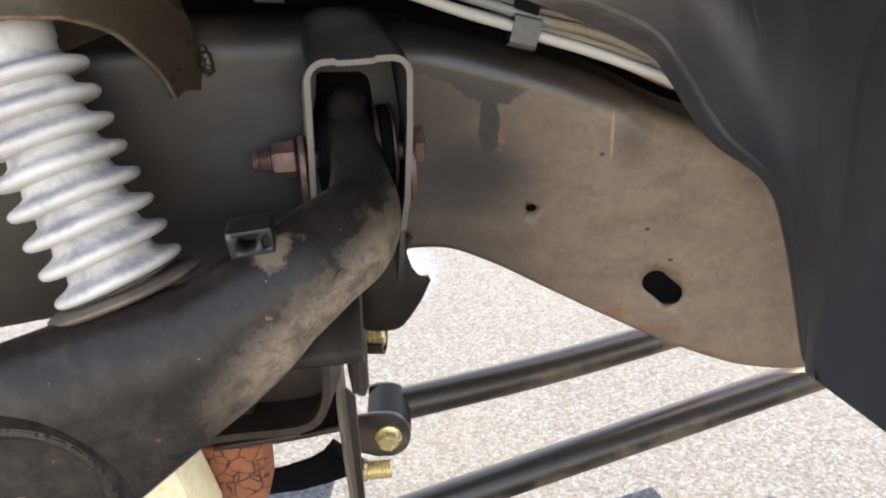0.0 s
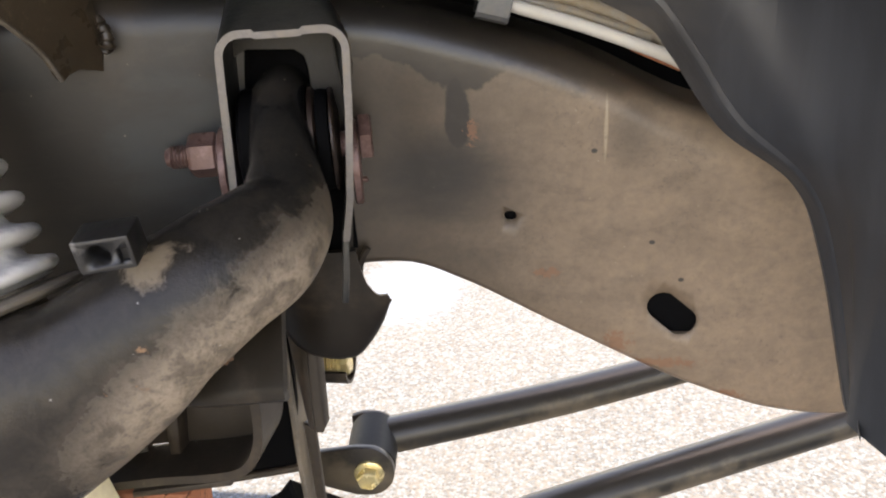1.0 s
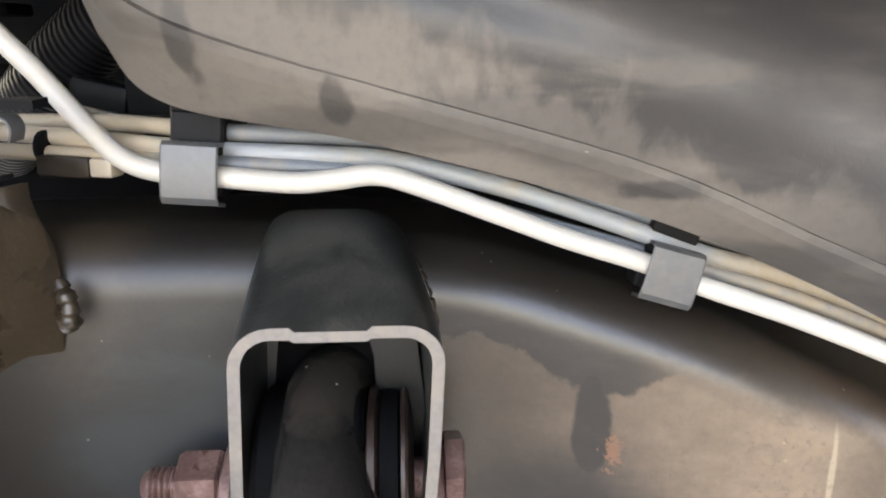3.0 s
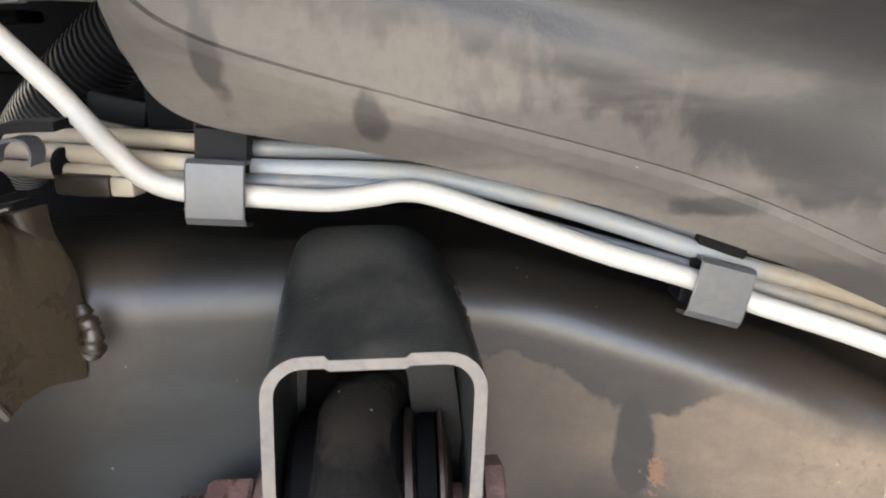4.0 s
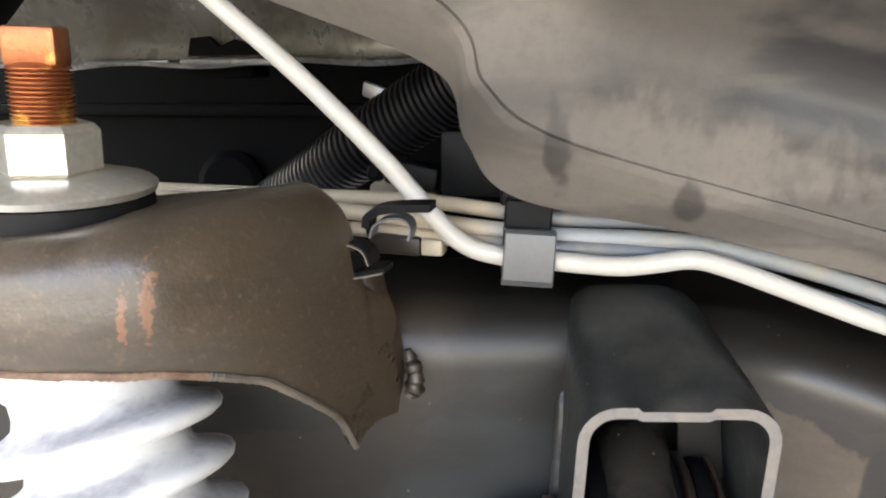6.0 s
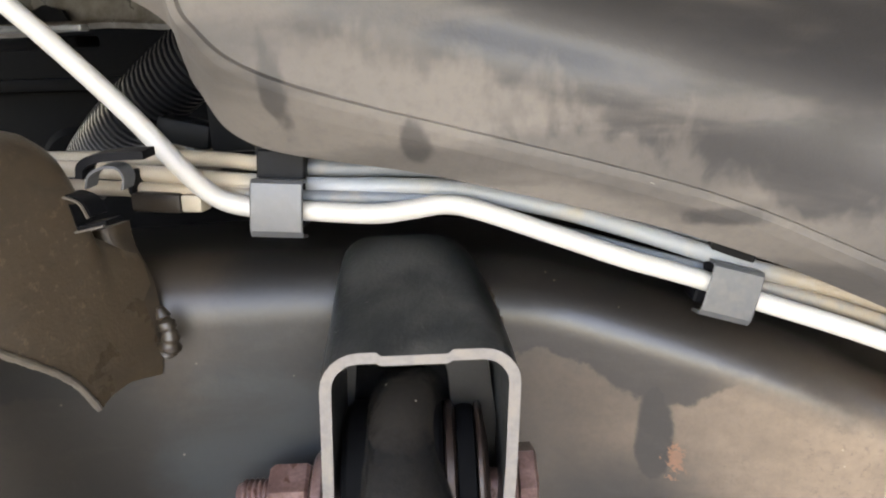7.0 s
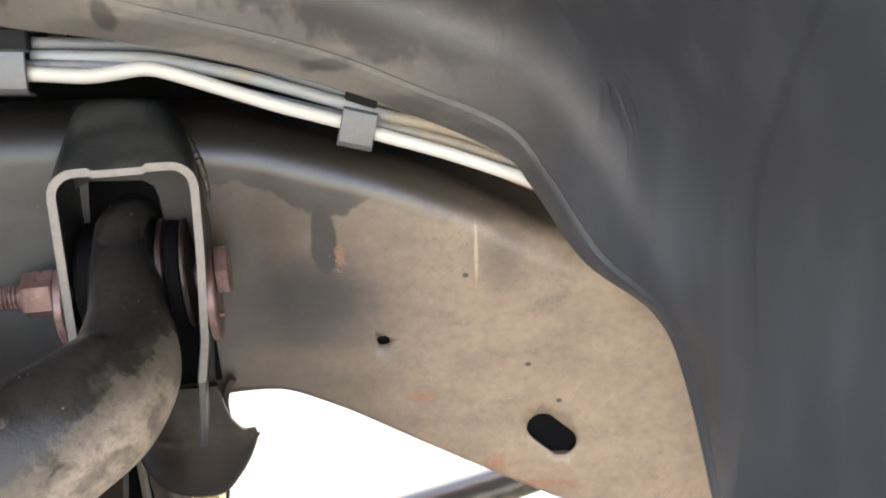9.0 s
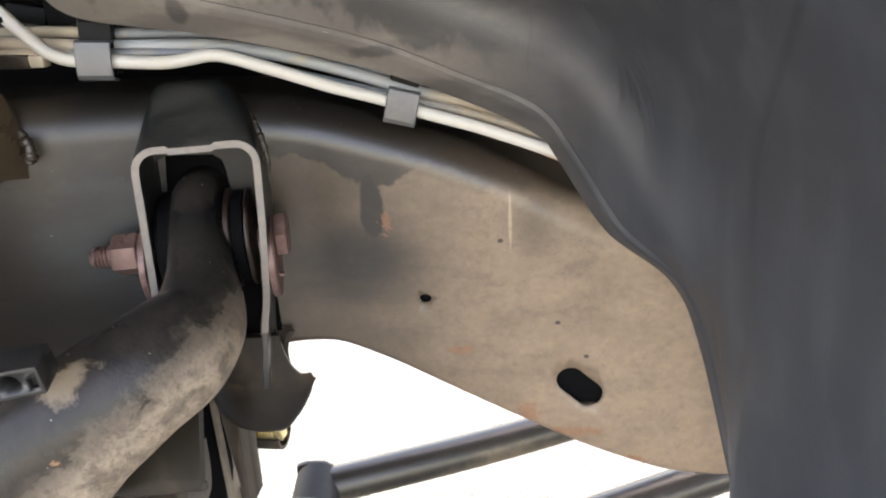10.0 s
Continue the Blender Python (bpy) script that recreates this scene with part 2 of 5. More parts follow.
def liner_plastic():
    """Dark grey moulded plastic; dried splash in sharp-edged tan blotches towards the front, clean and bluish to the rear."""
    m, nt, lk, bsdf = nodes_of("liner_plastic")
    geo, mp = place_of(nt, (0.6, 1.0, 2.2))
    mp.inputs["Rotation"].default_value = (0, radians(-18), 0)
    pos = geo.outputs["Position"]
    lk.new(pos, mp.inputs["Vector"])
    blot = noise_node(nt, lk, mp.outputs["Vector"], 20.0, 4.5, 0.52, 0.4)
    soft = noise_node(nt, lk, mp.outputs["Vector"], 7.0, 3.0, 0.5)
    fine = noise_node(nt, lk, pos, 260.0, 4.0, 0.65)
    grain = noise_node(nt, lk, pos, 900.0, 2.0, 0.6)
    sep = nt.new("ShaderNodeSeparateXYZ")
    lk.new(pos, sep.inputs[0])
    front = ramp(nt, lk, sep.outputs["X"], 0.06 * S, 0.245 * S, 1.0, 0.02)
    film = maths(nt, lk, "MULTIPLY", ramp(nt, lk, blot, 0.42, 0.56, 0.55, 1.0), ramp(nt, lk, soft, 0.3, 0.6, 0.65, 1.0))
    film = maths(nt, lk, "MULTIPLY", maths(nt, lk, "MULTIPLY", film, front), ramp(nt, lk, fine, 0.25, 0.6, 0.82, 1.0))
    streaky = nt.new("ShaderNodeMapping")
    streaky.inputs["Rotation"].default_value = (0, radians(-30), 0)
    streaky.inputs["Scale"].default_value = (1.0, 1.0, 0.45)
    lk.new(pos, streaky.inputs["Vector"])
    feather = noise_node(nt, lk, streaky.outputs["Vector"], 62.0, 4.0, 0.55, 0.25)
    # above a ragged line that falls towards the rear most of the dust is washed away
    line = maths(nt, lk, "ADD", ramp(nt, lk, sep.outputs["X"], -0.10 * S, -0.03 * S, 0.998 * S, 0.985 * S), ramp(nt, lk, sep.outputs["X"], -0.02 * S, 0.14 * S, 0.0, -0.064 * S))
    rise = maths(nt, lk, "SUBTRACT", sep.outputs["Z"], line)
    rise = maths(nt, lk, "ADD", rise, maths(nt, lk, "ADD", maths(nt, lk, "MULTIPLY", maths(nt, lk, "SUBTRACT", feather, 0.5), 0.075), maths(nt, lk, "MULTIPLY", maths(nt, lk, "SUBTRACT", soft, 0.5), 0.04)))
    wash = maths(nt, lk, "MULTIPLY", ramp(nt, lk, rise, -0.003, 0.009), maths(nt, lk, "MULTIPLY", ramp(nt, lk, sep.outputs["X"], -0.112 * S, -0.088 * S), ramp(nt, lk, sep.outputs["X"], 0.06 * S, 0.16 * S, 1.0, 0.65)))
    film = maths(nt, lk, "MULTIPLY", film, maths(nt, lk, "SUBTRACT", 1.0, maths(nt, lk, "MULTIPLY", wash, ramp(nt, lk, blot, 0.40, 0.60, 0.80, 0.40))))
    for centre, reach in STAINS:
        wet = spot(nt, lk, pos, centre, reach, feather, 1.9, 0.35)
        film = maths(nt, lk, "MULTIPLY", film, maths(nt, lk, "SUBTRACT", 1.0, maths(nt, lk, "MULTIPLY", wet, 0.62)))
    streak_map = nt.new("ShaderNodeMapping")
    streak_map.inputs["Scale"].default_value = (1.0, 1.0, 0.12)
    lk.new(pos, streak_map.inputs["Vector"])
    streak = noise_node(nt, lk, streak_map.outputs["Vector"], 60.0, 3.0, 0.6)
    plain = mix(nt, lk, ramp(nt, lk, streak, 0.42, 0.68), (0.0225, 0.0250, 0.0300), (0.0330, 0.0362, 0.0420))
    plain = mix(nt, lk, front, plain, (0.0165, 0.0158, 0.0155))
    colour = mix(nt, lk, film, plain, (0.138, 0.117, 0.098))
    fold_map = nt.new("ShaderNodeMapping")
    fold_map.inputs["Rotation"].default_value = (0, radians(32), 0)
    fold_map.inputs["Scale"].default_value = (1.0, 1.0, 0.30)
    lk.new(pos, fold_map.inputs["Vector"])
    folds = ramp(nt, lk, noise_node(nt, lk, fold_map.outputs["Vector"], 34.0, 3.0, 0.55, 0.8), 0.56, 0.70)
    folds = maths(nt, lk, "MULTIPLY", folds, spot(nt, lk, pos, (0.205, 0.5, 0.925), (0.050, 0.3, 0.055), soft, 0.8, 0.5))
    seam_x = maths(nt, lk, "ADD", sep.outputs["X"], maths(nt, lk, "MULTIPLY", maths(nt, lk, "SUBTRACT", sep.outputs["Z"], 0.877 * S), 0.106))
    crease = ramp(nt, lk, seam_x, 0.2800 * S, 0.2835 * S)
    colour = mix(nt, lk, maths(nt, lk, "MULTIPLY", crease, 0.30), colour, (0.0165, 0.0185, 0.0225))
    # the hollows of the folds get their shade in the colour as well as relief
    colour = mix(nt, lk, maths(nt, lk, "MULTIPLY", folds, 0.45), colour, (0.014, 0.0145, 0.016))
    height = maths(nt, lk, "ADD", maths(nt, lk, "MULTIPLY", grain, 0.35), maths(nt, lk, "ADD", maths(nt, lk, "MULTIPLY", blot, 0.9), maths(nt, lk, "ADD", maths(nt, lk, "MULTIPLY", folds, -2.2), maths(nt, lk, "MULTIPLY", crease, 2.5))))
    finish(nt, lk, bsdf, colour, ramp(nt, lk, film, 0.0, 1.0, 0.44, 0.72), height, 0.25, 0.0010)
    return m


def arm_coating():
    """Satin black coating; dried road dust and painted ground bounce on the lower and rearward side, scuffs, rust scabs
    and a mud cake round the socket.
    """
    m, nt, lk, bsdf = nodes_of("control_arm_coating")
    geo, mp = place_of(nt)
    pos = geo.outputs["Position"]
    coarse = noise_node(nt, lk, pos, 30.0, 5.0, 0.6, 0.7)
    patch = noise_node(nt, lk, pos, 75.0, 5.0, 0.62, 0.4)
    fine = noise_node(nt, lk, pos, 420.0, 4.0, 0.65)
    grain = noise_node(nt, lk, pos, 1200.0, 2.0, 0.6)
    sep = nt.new("ShaderNodeSeparateXYZ")
    lk.new(pos, sep.inputs[0])
    broken = noise_node(nt, lk, pos, 44.0, 4.0, 0.6, 0.5)
    # dust and painted ground bounce lie below a ragged line that follows the lower edge of the arm
    level = maths(nt, lk, "SUBTRACT", sep.outputs["Z"], maths(nt, lk, "MULTIPLY", sep.outputs["X"], 0.75))
    ragged = maths(nt, lk, "ADD", maths(nt, lk, "MULTIPLY", maths(nt, lk, "SUBTRACT", patch, 0.5), 0.050), maths(nt, lk, "MULTIPLY", maths(nt, lk, "SUBTRACT", broken, 0.5), 0.012))
    dusty = ramp(nt, lk, maths(nt, lk, "ADD", level, ragged), 0.780 * S, 0.822 * S, 1.0, 0.03)
    dusty = maths(nt, lk, "MULTIPLY", dusty, maths(nt, lk, "MULTIPLY", ramp(nt, lk, fine, 0.25, 0.6, 0.66, 1.0), ramp(nt, lk, patch, 0.38, 0.60, 0.42, 0.95)))
    dusty = maths(nt, lk, "MULTIPLY", dusty, ramp(nt, lk, sep.outputs["Y"], 0.490 * S, 0.525 * S, 1.0, 0.04))
    dusty = maths(nt, lk, "MULTIPLY", dusty, ramp(nt, lk, sep.outputs["X"], -0.17 * S, -0.085 * S, 0.12, 1.0))
    # pale elbow spot: light reflected off the ground, put into the film
    elbow_glow = maths(nt, lk, "MULTIPLY", spot(nt, lk, pos, (-0.034, 0.442, 0.758), (0.018, 0.04, 0.022), patch, 1.2, 0.5), 0.3)
    collar = maths(nt, lk, "MULTIPLY", spot(nt, lk, pos, (-0.069, 0.541, 0.842), (0.03, 0.03, 0.011), patch, 1.1, 0.4), 0.05)
    dusty = maths(nt, lk, "MAXIMUM", dusty, maths(nt, lk, "MAXIMUM", elbow_glow, collar))
    haze = maths(nt, lk, "MULTIPLY", ramp(nt, lk, patch, 0.36, 0.68, 0.35, 1.0), maths(nt, lk, "MULTIPLY", ramp(nt, lk, sep.outputs["Z"], 0.64 * S, 0.78 * S, 0.10, 0.045), ramp(nt, lk, sep.outputs["Y"], 0.46 * S, 0.50 * S, 1.0, 0.08)))
    mud = spot(nt, lk, pos, (-0.1005, 0.362, 0.772), (0.017, 0.05, 0.010), patch, 1.2, 0.3)
    film = maths(nt, lk, "MAXIMUM", maths(nt, lk, "MAXIMUM", dusty, haze), maths(nt, lk, "MULTIPLY", mud, 0.55))
    colour = mix(nt, lk, fine, (0.0058, 0.0057, 0.0058), (0.0120, 0.0115, 0.0113))
    colour = mix(nt, lk, film, colour, (0.315, 0.250, 0.190))
    scab = maths(nt, lk, "MULTIPLY", ramp(nt, lk, patch, 0.64, 0.70), ramp(nt, lk, coarse, 0.52, 0.60))
    colour = mix(nt, lk, maths(nt, lk, "MULTIPLY", scab, 0.7), colour, (0.27, 0.15, 0.085))
    v = nt.new("ShaderNodeTexVoronoi")
    v.inputs["Scale"].default_value = 150.0
    lk.new(pos, v.inputs["Vector"])
    few = maths(nt, lk, "GREATER_THAN", noise_node(nt, lk, pos, 70.0, 2.0), 0.57)
    colour = mix(nt, lk, maths(nt, lk, "MULTIPLY", maths(nt, lk, "MULTIPLY", ramp(nt, lk, v.outputs["Distance"], 0.04, 0.08, 1.0, 0.0), few), 0.5), colour, (0.5, 0.47, 0.42))
    height = maths(nt, lk, "ADD", maths(nt, lk, "MULTIPLY", grain, 0.3), maths(nt, lk, "ADD", maths(nt, lk, "MULTIPLY", fine, 0.5), maths(nt, lk, "MULTIPLY", film, 0.5)))
    finish(nt, lk, bsdf, colour, ramp(nt, lk, film, 0.0, 0.6, 0.22, 0.60), height, 0.45, 0.0008, specular=0.20)
    return m


def tower_coating():
    """Brown-black coating under a thin film of dirt, thicker towards the rear corner; rust specks and two faded strokes of orange paint."""
    m, nt, lk, bsdf = nodes_of("tower_coating")
    geo, mp = place_of(nt, (1, 1, 2.0))
    pos = geo.outputs["Position"]
    lk.new(pos, mp.inputs["Vector"])
    cloud = noise_node(nt, lk, mp.outputs["Vector"], 14.0, 4.0, 0.55, 0.3)
    patch = noise_node(nt, lk, mp.outputs["Vector"], 55.0, 5.0, 0.62, 0.5)
    fine = noise_node(nt, lk, pos, 380.0, 4.0, 0.65)
    grain = noise_node(nt, lk, pos, 1000.0, 2.0, 0.6)
    sep = nt.new("ShaderNodeSeparateXYZ")
    lk.new(pos, sep.inputs[0])
    film = maths(nt, lk, "MULTIPLY", ramp(nt, lk, cloud, 0.34, 0.66, 0.12, 1.0), ramp(nt, lk, patch, 0.30, 0.66, 0.45, 1.0))
    film = maths(nt, lk, "MULTIPLY", film, ramp(nt, lk, fine, 0.28, 0.62, 0.70, 1.0))
    colour = mix(nt, lk, fine, (0.019, 0.0150, 0.0118), (0.034, 0.0265, 0.0200))
    colour = mix(nt, lk, film, colour, (0.096, 0.069, 0.048))
    rear = ramp(nt, lk, sep.outputs["X"], -0.235 * S, -0.202 * S)
    brown = maths(nt, lk, "MULTIPLY", rear, ramp(nt, lk, patch, 0.32, 0.62, 0.35, 0.9))
    colour = mix(nt, lk, brown, colour, (0.066, 0.046, 0.029))
    mud = maths(nt, lk, "MULTIPLY", ramp(nt, lk, fine, 0.56, 0.68), ramp(nt, lk, cloud, 0.45, 0.62, 0.08, 0.6))
    colour = mix(nt, lk, mud, colour, (0.150, 0.105, 0.066))
    for centre, reach in (((-0.2165, 0.402, 0.9525), (0.0014, 0.03, 0.0100)), ((-0.2220, 0.397, 0.9490), (0.0011, 0.03, 0.0085))):
        stroke = spot(nt, lk, pos, centre, reach, noise_node(nt, lk, pos, 520.0, 4.0, 0.65), 2.2, 0.25)
        colour = mix(nt, lk, maths(nt, lk, "MULTIPLY", stroke, 0.45), colour, (0.30, 0.115, 0.055))
    height = maths(nt, lk, "ADD", maths(nt, lk, "MULTIPLY", grain, 0.4), maths(nt, lk, "MULTIPLY", fine, 0.8))
    finish(nt, lk, bsdf, colour, ramp(nt, lk, film, 0.0, 1.0, 0.26, 0.46), height, 0.30, 0.0007, specular=0.5)
    return m


def cracked_block():
    """Orange-brown crumbling block with a net of dark cracks."""
    m, nt, lk, bsdf = nodes_of("cracked_rusty_block")
    geo, mp = place_of(nt)
    pos = geo.outputs["Position"]
    warp = noise_node(nt, lk, pos, 60.0, 4.0, 0.6)
    add = nt.new("ShaderNodeVectorMath")
    add.operation = "MULTIPLY_ADD"
    lk.new(warp, add.inputs[0])
    add.inputs[1].default_value = (0.012, 0.012, 0.012)
    lk.new(pos, add.inputs[2])
    v = nt.new("ShaderNodeTexVoronoi")
    v.feature = "DISTANCE_TO_EDGE"
    v.inputs["Scale"].default_value = 85.0
    lk.new(add.outputs[0], v.inputs["Vector"])
    crack = ramp(nt, lk, maths(nt, lk, "ADD", v.outputs["Distance"], maths(nt, lk, "MULTIPLY", warp, 0.05)), 0.015, 0.07)
    body = mix(nt, lk, warp, (0.16, 0.055, 0.027), (0.36, 0.125, 0.06))
    finish(nt, lk, bsdf, mix(nt, lk, crack, (0.03, 0.013, 0.009), body), 0.85, crack, 0.8, 0.002)
    return m


STAINS = [((-0.1135, 0.53, 0.980), (0.005, 0.2, 0.017)), ((-0.0615, 0.53, 0.9625), (0.005, 0.2, 0.009)), ((0.062, 0.53, 0.929), (0.014, 0.2, 0.004))]
RAIL = rail_coating()
CRACKED = cracked_block()
ASPHALT = asphalt_surface()
BRACKET = worn("bracket_coating", (0.0128, 0.0144, 0.0146), (0.060, 0.056, 0.049), (0.44, 0.80), 30.0, (0.34, 0.6), bump=0.45, fleck=0.5, rust=(0.13, 0.06, 0.03), rust_amount=0.71, specular=0.6)
CUT_EDGE = worn("cut_steel_edge", (0.155, 0.14, 0.128), (0.20, 0.17, 0.14), (0.4, 0.7), 60.0, (0.45, 0.65), metal=0.1)
ARM = arm_coating()
TOWER = tower_coating()
LINER = liner_plastic()
PIPE = worn("plated_line", (0.45, 0.425, 0.38), (0.40, 0.33, 0.245), (0.52, 0.80), 30.0, (0.42, 0.62), metal=0.0, bump=0.04, vary=0.07)
# the next two are darkened: shade under the liner lip is in their blue-grey
PIPE_DUSTY = worn("shaded_dusty_plated_line", (0.25, 0.265, 0.275), (0.32, 0.275, 0.215), (0.46, 0.72), 22.0, (0.42, 0.62), metal=0.0, bump=0.05, vary=0.08, rear=0.085, front=-0.150)
PIPE_SHADED = worn("shaded_grey_line", (0.13, 0.145, 0.16), (0.24, 0.205, 0.165), (0.50, 0.78), 30.0, (0.42, 0.62), metal=0.0, bump=0.04, vary=0.08, rear=0.085, front=-0.150)
PIPE_TAN = worn("dusty_line", (0.40, 0.34, 0.26), (0.30, 0.235, 0.165), (0.45, 0.7), 30.0, (0.4, 0.65), metal=0.1, bump=0.06, vary=0.12)
CLIP_STEEL = worn("clip_steel", (0.080, 0.081, 0.083), (0.125, 0.115, 0.102), (0.45, 0.75), 50.0, (0.40, 0.58), metal=0.2, bump=0.08, vary=0.14)
BLACK_PLASTIC = worn("black_plastic", (0.0060, 0.0061, 0.0070), (0.018, 0.016, 0.014), (0.58, 0.85), 40.0, (0.42, 0.65), bump=0.08, specular=0.08)
HOSE = worn("hose_plastic", (0.0035, 0.0038, 0.0045), (0.016, 0.013, 0.010), (0.60, 0.85), 40.0, (0.42, 0.6), bump=0.05, specular=0.22)
# dirt patches, plus the rib tops' grey shading painted in by normal
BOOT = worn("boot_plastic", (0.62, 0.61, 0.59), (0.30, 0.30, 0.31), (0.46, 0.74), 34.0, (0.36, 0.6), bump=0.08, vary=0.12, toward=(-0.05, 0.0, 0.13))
RUST_BOLT = worn("rusty_bolt_steel", (0.115, 0.063, 0.055), (0.23, 0.142, 0.126), (0.42, 0.70), 90.0, (0.36, 0.66), metal=0.35, rust=(0.07, 0.028, 0.018), rust_amount=0.60, bump=0.4)
SLEEVE = worn("browned_sleeve_steel", (0.016, 0.0095, 0.0075), (0.045, 0.026, 0.019), (0.42, 0.7), 80.0, (0.4, 0.65), metal=0.3, bump=0.3)
RUST_EDGE = worn("surface_rust", (0.125, 0.066, 0.042), (0.22, 0.14, 0.09), (0.4, 0.7), 120.0, (0.7, 0.9), bump=0.5)
RUST_ORANGE = worn("flaking_rust", (0.34, 0.115, 0.05), (0.20, 0.06, 0.03), (0.45, 0.6), 35.0, (0.75, 0.9), bump=0.9)
ZINC_GOLD = worn("yellow_zinc", (0.72, 0.58, 0.30), (0.62, 0.50, 0.32), (0.5, 0.8), 80.0, (0.25, 0.45), metal=0.6, bump=0.1)
# rust colour; the gold flecks are painted yellow highlights
STUD_COPPER = worn("rusted_stud_thread", (0.34, 0.105, 0.040), (0.70, 0.42, 0.12), (0.52, 0.66), 90.0, (0.35, 0.5), metal=0.6, bump=0.3)
NUT_STEEL = worn("pale_zinc_nut", (0.62, 0.59, 0.52), (0.55, 0.5, 0.4), (0.5, 0.8), 60.0, (0.3, 0.5), metal=0.7, bump=0.1)
RUBBER = worn("black_rubber", (0.011, 0.0108, 0.0112), (0.036, 0.030, 0.026), (0.56, 0.86), 30.0, (0.55, 0.75), bump=0.1, specular=0.15)
UNDER = worn("chassis_coating", (0.0270, 0.0205, 0.0155), (0.092, 0.066, 0.045), (0.48, 0.84), 22.0, (0.38, 0.6), rust=(0.13, 0.055, 0.027), rust_amount=0.70, fleck=0.3, specular=0.3)
GUSSET = worn("gusset_coating", (0.0150, 0.0115, 0.0085), (0.075, 0.052, 0.034), (0.48, 0.84), 22.0, (0.40, 0.62), rust=(0.13, 0.055, 0.027), rust_amount=0.71, specular=0.28)
# darker copy of the bracket coating with the recess shade in its colour
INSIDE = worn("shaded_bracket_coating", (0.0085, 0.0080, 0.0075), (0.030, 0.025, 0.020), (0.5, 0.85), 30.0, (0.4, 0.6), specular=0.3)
# lighter copy of the gusset coating; the leg's bounced sunlight is in its brown
LEG = worn("gusset_leg_coating", (0.026, 0.0190, 0.0130), (0.10, 0.070, 0.045), (0.46, 0.80), 22.0, (0.36, 0.6), rust=(0.13, 0.055, 0.027), rust_amount=0.71)
SOCKET = worn("socket_plastic", (0.012, 0.0122, 0.013), (0.15, 0.14, 0.13), (0.56, 0.70), 45.0, (0.36, 0.7), bump=0.3, stretch=(1, 1, 3))
DUSTY_STEEL = worn("dusty_steel", (0.095, 0.080, 0.064), (0.16, 0.13, 0.098), (0.4, 0.7), 30.0, (0.5, 0.75), rust=(0.12, 0.06, 0.03), rust_amount=0.70)
# underside paler by normal: dust together with painted light from the ground
LINK = worn("steering_link_steel", (0.024, 0.0215, 0.0185), (0.135, 0.105, 0.074), (0.44, 0.74), 14.0, (0.33, 0.66), metal=0.2, toward=(0.0, -0.03, -0.20))
# cream raised to stand in for sun that doesn't reach the plate
CREAM = worn("sun_raised_cream", (0.86, 0.74, 0.52), (0.74, 0.60, 0.40), (0.5, 0.8), 25.0, (0.5, 0.7))
SHEET = worn("galvanised_sheet", (0.135, 0.127, 0.11), (0.06, 0.049, 0.037), (0.40, 0.60), 20.0, (0.26, 0.55), metal=0.45, bump=0.25)
ZINC_SHEET = worn("bright_zinc_sheet", (0.20, 0.205, 0.205), (0.11, 0.098, 0.08), (0.46, 0.72), 60.0, (0.30, 0.5), metal=0.5, bump=0.15)
BAY_GREY = worn("grey_bay_plastic", (0.0055, 0.0058, 0.0062), (0.016, 0.0145, 0.013), (0.48, 0.78), 45.0, (0.45, 0.6), bump=0.1, specular=0.07)
# darker than the real parts: the shade of the cavities is in this black
SHADE_BLACK = worn("shade_black", (0.0020, 0.0021, 0.0025), (0.0045, 0.0042, 0.0038), (0.5, 0.8), 14.0, (0.75, 0.9), bump=0.1, specular=0.05)
SCUFF = worn("scuff_and_edge_glint", (0.40, 0.385, 0.36), (0.30, 0.27, 0.24), (0.4, 0.6), 90.0, (0.6, 0.8))
BAY_TAN = worn("dusty_fitting", (0.20, 0.16, 0.115), (0.12, 0.095, 0.07), (0.45, 0.7), 40.0, (0.6, 0.8))


# ---- shape tools (plan units; parts are scaled to metres as they are linked) ----
def V(*a):
    return Vector(a)


def spline(points, n):
    """n + 1 points on a smooth curve through the given points."""
    p = [Vector(q) for q in points]
    p = [2 * p[0] - p[1], *p, 2 * p[-1] - p[-2]]
    out, spans = [], len(p) - 3
    for k in range(n + 1):
        s = k * spans / n
        i = min(int(s), spans - 1)
        u = s - i
        a, b, c, d = p[i:i + 4]
        out.append(0.5 * ((2 * b) + (c - a) * u + (2 * a - 5 * b + 4 * c - d) * u * u + (3 * b - a - 3 * c + d) * u ** 3))
    return out


def smooth(xs, ys, x, reach=0.02):
    return sum(float(np.interp(x + reach * k / 4, xs, ys)) for k in range(-4, 5)) / 9


def loft(rings, closed=True, caps=True, bm=None):
    bm = bm or bmesh.new()
    rows = [[bm.verts.new(p) for p in r] for r in rings]
    for a, b in zip(rows, rows[1:]):
        n = len(a)
        for i in range(n if closed else n - 1):
            j = (i + 1) % n
            bm.faces.new((a[i], a[j], b[j], b[i]))
    if closed and caps:
        bm.faces.new(rows[0][::-1])
        bm.faces.new(rows[-1])
    return bm


def tidy(bm):
    bmesh.ops.recalc_face_normals(bm, faces=bm.faces)
    return bm


